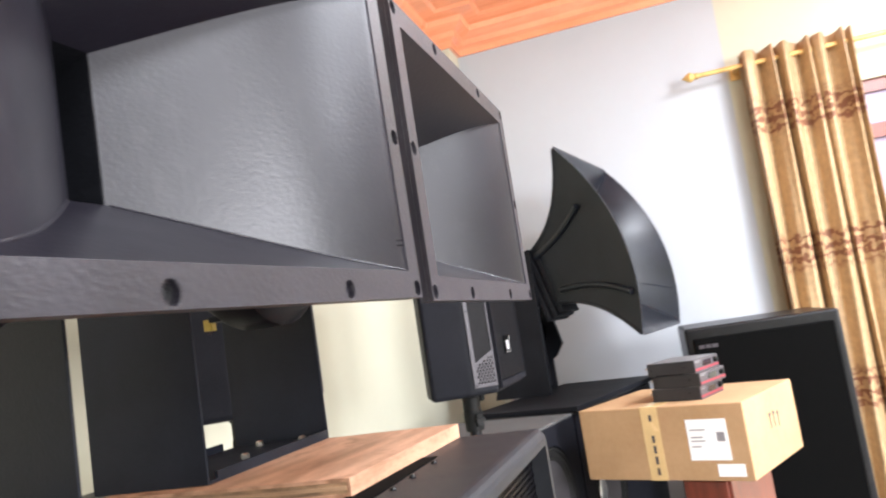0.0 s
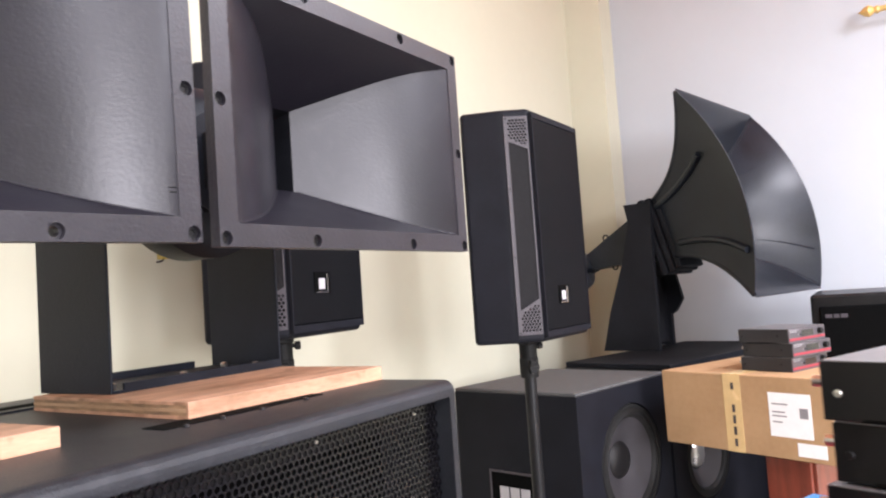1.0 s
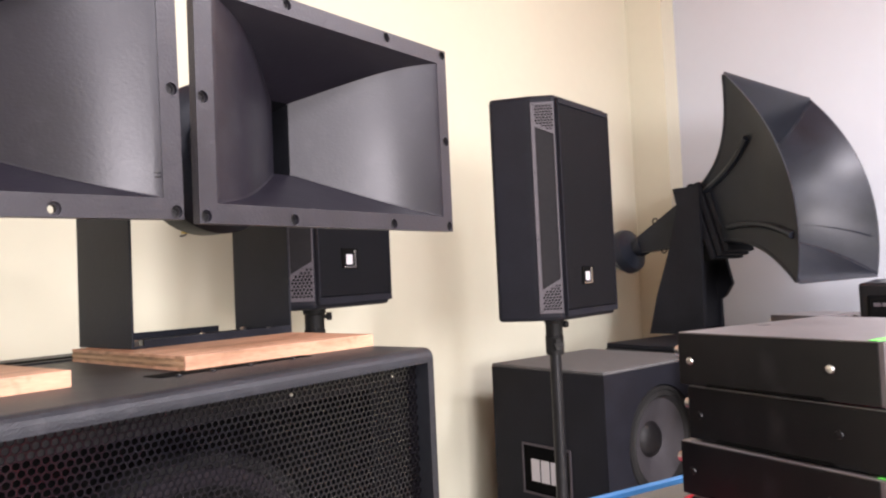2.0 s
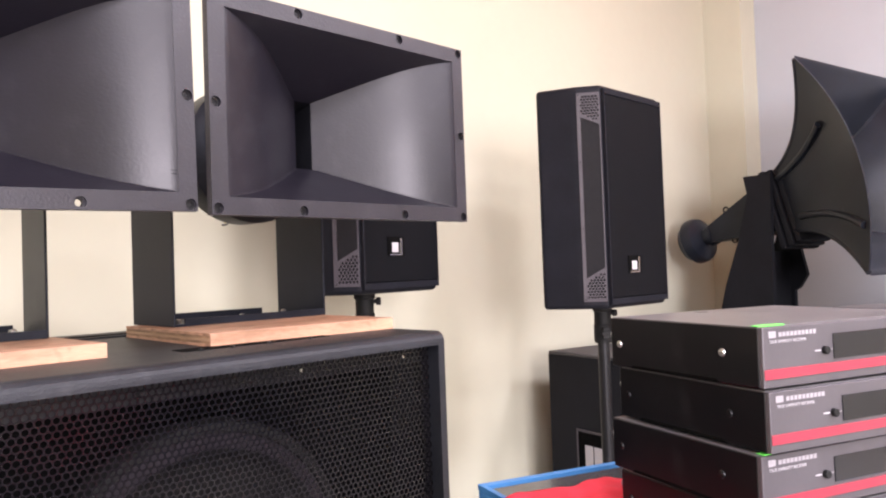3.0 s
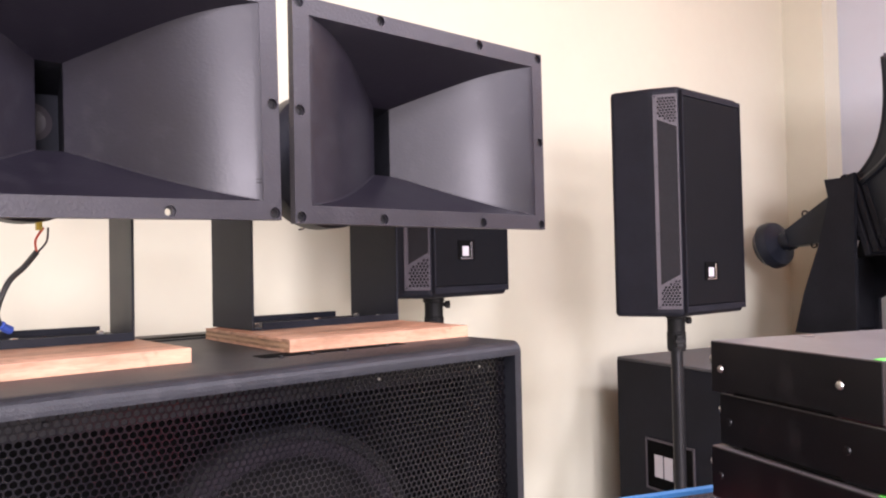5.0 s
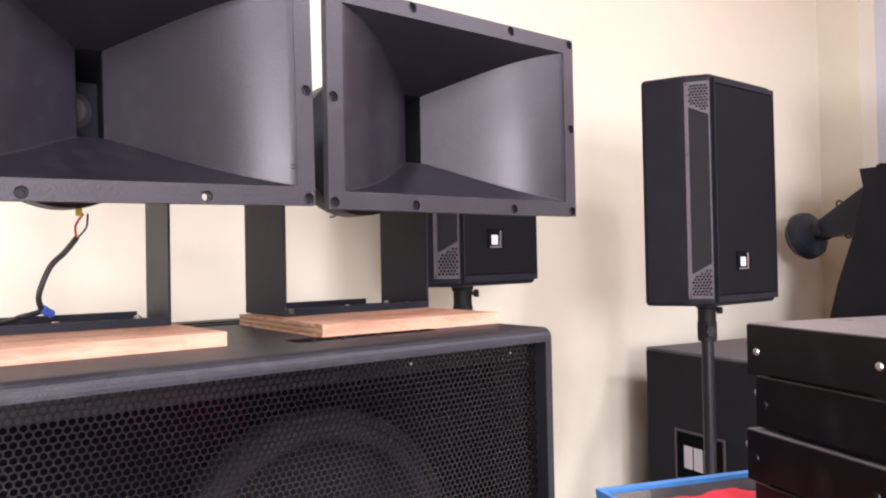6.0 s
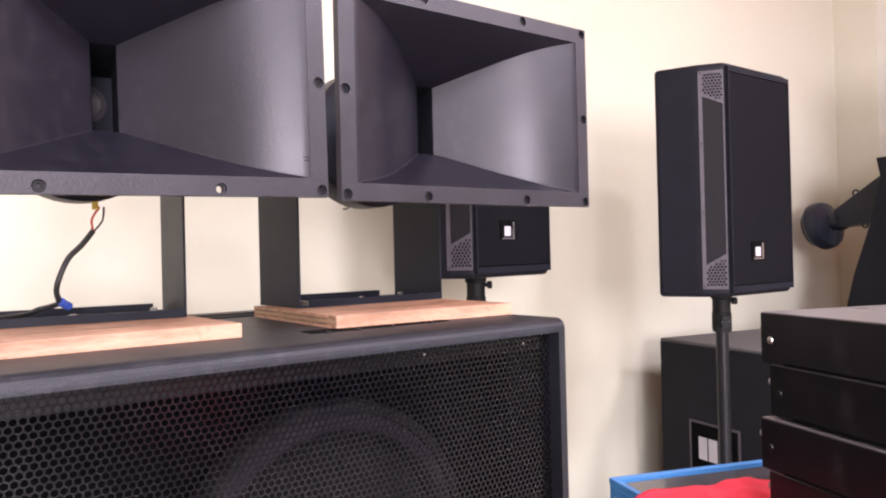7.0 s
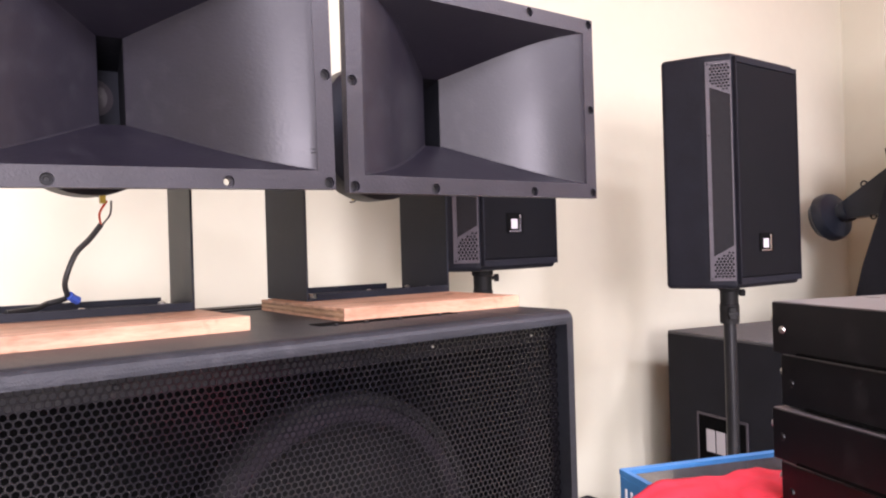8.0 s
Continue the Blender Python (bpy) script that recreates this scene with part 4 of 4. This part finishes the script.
def cloth():
    def fn(a, b):
        y = -0.125 + 0.345 * b
        wide = 0.28 - 0.202 / (1 + math.exp(-(y - 0.050) * 400))
        x = 0.072 + wide * a + (0.006 * noise.noise(Vector((y * 22, 2.0, a * 3)))) * (1 - a)
        z = 1.1805 + 0.006 * noise.noise(Vector((x * 17, y * 17, 1.3))) + 0.004 * noise.noise(Vector((x * 45, y * 45, 4.1)))
        if y < 0:
            z -= 0.9 * (-y) ** 1.15
        else:
            z = max(z, 1.1742)
        return (x, y - (0.004 if y < 0 else 0), z)

    bm = grid(fn, 60, 60)
    ob = tagged(part("red_cloth", bm, M_CLOTH, smooth=True, m=BX), "crumpled red cloth lying on the carton", "cloth")
    md = ob.modifiers.new("thick", "SOLIDIFY")
    md.thickness = 0.0015


cloth()
RX = pose(0.6625, 0.0650, 0, 0, 0, -20.9)
PITCH = 0.0468
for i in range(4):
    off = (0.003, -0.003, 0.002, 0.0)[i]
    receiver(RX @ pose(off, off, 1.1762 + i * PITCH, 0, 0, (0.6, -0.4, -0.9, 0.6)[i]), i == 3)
for i in (1, 3):
    tagged(part("green_sticker", box((-0.011, 0.001, 0), (-0.004, 0.028 if i == 3 else 0.015, 0.0005)), M_GREEN, m=RX @ pose(0, 0, 1.1762 + i * PITCH + 0.0437)), "bright green paper sticker on a receiver", "sticker")


def carton(m):
    c = thing("cardboard_box", m, "brown taped cardboard box with white shipping labels", "box")
    D = 0.508
    scaled = lambda lo, hi, bevel=0.0: box((lo[0] * 1.038, lo[1], lo[2] * 1.2), (hi[0] * 1.038, hi[1], hi[2] * 1.2), bevel)
    part("body", scaled((0, 0, 0), (0.575, D, 0.205), 0.004), M_CARTON, c, "brown corrugated cardboard")
    tp = part("tape", merged(scaled((0.235, -0.0009, 0.0), (0.295, -0.0001, 0.205)), scaled((0.235, 0, 0.205 + 0.0001), (0.295, D, 0.205 + 0.0009))), M_TAPE, c, "shiny brown packing tape")
    for z, h in ((0.165, 0.018), (0.105, 0.02), (0.075, 0.022), (0.045, 0.022), (0.015, 0.02)):
        part("mark", scaled((0.262, -0.0014, z), (0.272, -0.0009, z + h)), M_INK, tp, "dark printed bar on the tape")
    lb = part("shipping_label", scaled((0.385, -0.0010, 0.055), (0.515, -0.0001, 0.165)), M_LABEL, c, "white shipping label")
    for z, w in ((0.135, 0.05), (0.115, 0.04), (0.105, 0.045), (0.09, 0.03)):
        part("mark", scaled((0.395, -0.0014, z), (0.395 + w, -0.0010, z + 0.0035)), M_PRINT, lb, "grey text bar")
    part("mark", scaled((0.48, -0.0014, 0.105), (0.505, -0.0010, 0.13)), M_PRINT, lb, "small grey square")
    part("shipping_label", scaled((0.465, -0.0010, 0.012), (0.55, -0.0001, 0.045)), M_LABEL, c, "small white label")
    for y, z in ((0.22, 0.10), (0.26, 0.10), (0.30, 0.095)):
        part("mark", merged(scaled((0.575 + 0.0001, y, z), (0.575 + 0.0008, y + 0.008, z + 0.045)), scaled((0.575 + 0.0001, y - 0.008, z + 0.035), (0.575 + 0.0008, y + 0.016, z + 0.041))), M_INK, c, "dark printed handling mark")
    return c


CB = pose(-0.213, 2.13, 0.863, 0, 0, -23.5)
carton(CB)
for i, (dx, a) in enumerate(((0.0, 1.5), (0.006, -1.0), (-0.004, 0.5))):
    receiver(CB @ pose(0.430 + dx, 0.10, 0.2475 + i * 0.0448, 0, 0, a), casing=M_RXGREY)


def brown_cabinet():
    c = thing("wood_cabinet", CB @ pose(0, 0, -0.863), "glossy red-brown wooden cabinet under the cardboard box", "cabinet")
    part("body", box((0.305, 0.10, 0.0), (0.475, 0.48, 0.8628), 0.004), M_BROWN, c)
    for x in (0.315,):
        d = part("door", box((x, 0.086, 0.04), (x + 0.15, 0.0998, 0.84), 0.004), M_BROWN, c, "panelled wooden door")
        part("handle", box((x + (0.17 if x < 0.2 else 0.02), 0.072, 0.5), (x + (0.185 if x < 0.2 else 0.035), 0.086, 0.6), 0.004), M_BRASS, d, "brass handle")


brown_cabinet()


def big_speaker():
    s = thing("large_loudspeaker", pose(0.20, 2.86, 0, 0, 0, 3), "tall black loudspeaker standing before the curtain", "loudspeaker")
    part("body", box((0, 0, 0), (0.64, 0.62, 1.318), 0.012, 3), M_RXTOP, s)
    part("grille", box((0.03, -0.012, 0.04), (0.61, 0.001, 1.27), 0.006), M_FOAM, s, "black cloth grille")
    part("mark", merged(box((0.05, -0.0135, 1.225), (0.075, -0.012, 1.24)), box((0.08, -0.0135, 1.225), (0.10, -0.012, 1.24)), box((0.105, -0.0135, 1.225), (0.13, -0.012, 1.24))), M_TRIM, s, "grey maker's bar")
    part("mark", box((0.17, -0.0135, 0.56), (0.24, -0.012, 0.62)), M_RED, s, "small red badge")


big_speaker()


def curtain():
    c = thing("curtain", pose(0.76, YW - 0.10, 0), "gathered gold brocade curtain with brown bands on a rod", "curtain")

    def fn(a, b):
        x = 0.6 * a
        z = 0.05 + 2.72 * b
        pinch = 0.75 + 0.25 * b
        ph = 2 * math.pi * 6.6 * a + 0.5 * math.sin(9 * a)
        y = 0.058 * pinch * math.sin(ph) + 0.012 * math.sin(2.3 * ph + 1 + 2 * b) - 0.02
        return (x - 0.05 * (1 - b) + 0.02 * math.sin(ph * 0.5 + 3 * b), y, z)

    ob = part("fabric", grid(fn, 220, 30), M_CURTAIN, c, "gold brocade cloth with brown figured bands", smooth=True)
    md = ob.modifiers.new("thick", "SOLIDIFY")
    md.thickness = 0.003
    r = thing("curtain_rod", pose(0.44, YW - 0.11, 2.705), "gilt curtain rod with a pointed finial", "curtain rod")
    part("rod", turned([(0.09, 0.0), (0.09, 0.014), (2.6, 0.014), (2.6, 0.0)], 16), M_BRASS, r, smooth=False)
    part("finial", turned([(0.0, 0.0), (0.015, 0.008), (0.03, 0.022), (0.05, 0.030), (0.068, 0.022), (0.075, 0.014), (0.083, 0.02), (0.092, 0.02), (0.10, 0.014)], 20), M_BRASS, r, "turned pointed finial", smooth=True)
    part("holder", merged(box((0.29, -0.012, -0.012), (0.315, 0.112, 0.012), 0.003), box((0.275, 0.10, -0.05), (0.33, 0.11, 0.04), 0.003)), M_BRASS, r, "wall holder")


curtain()

# low case against the wall
lc = thing("equipment_case", pose(-1.05, 1.12, 0), "low black equipment case against the wall", "case")
part("body", box((0, 0, 0), (0.36, 0.45, 0.455), 0.01), M_CAB, lc)
part("lid", box((-0.004, -0.004, 0.456), (0.364, 0.454, 0.49), 0.008), M_CAB, lc, "flat black lid")
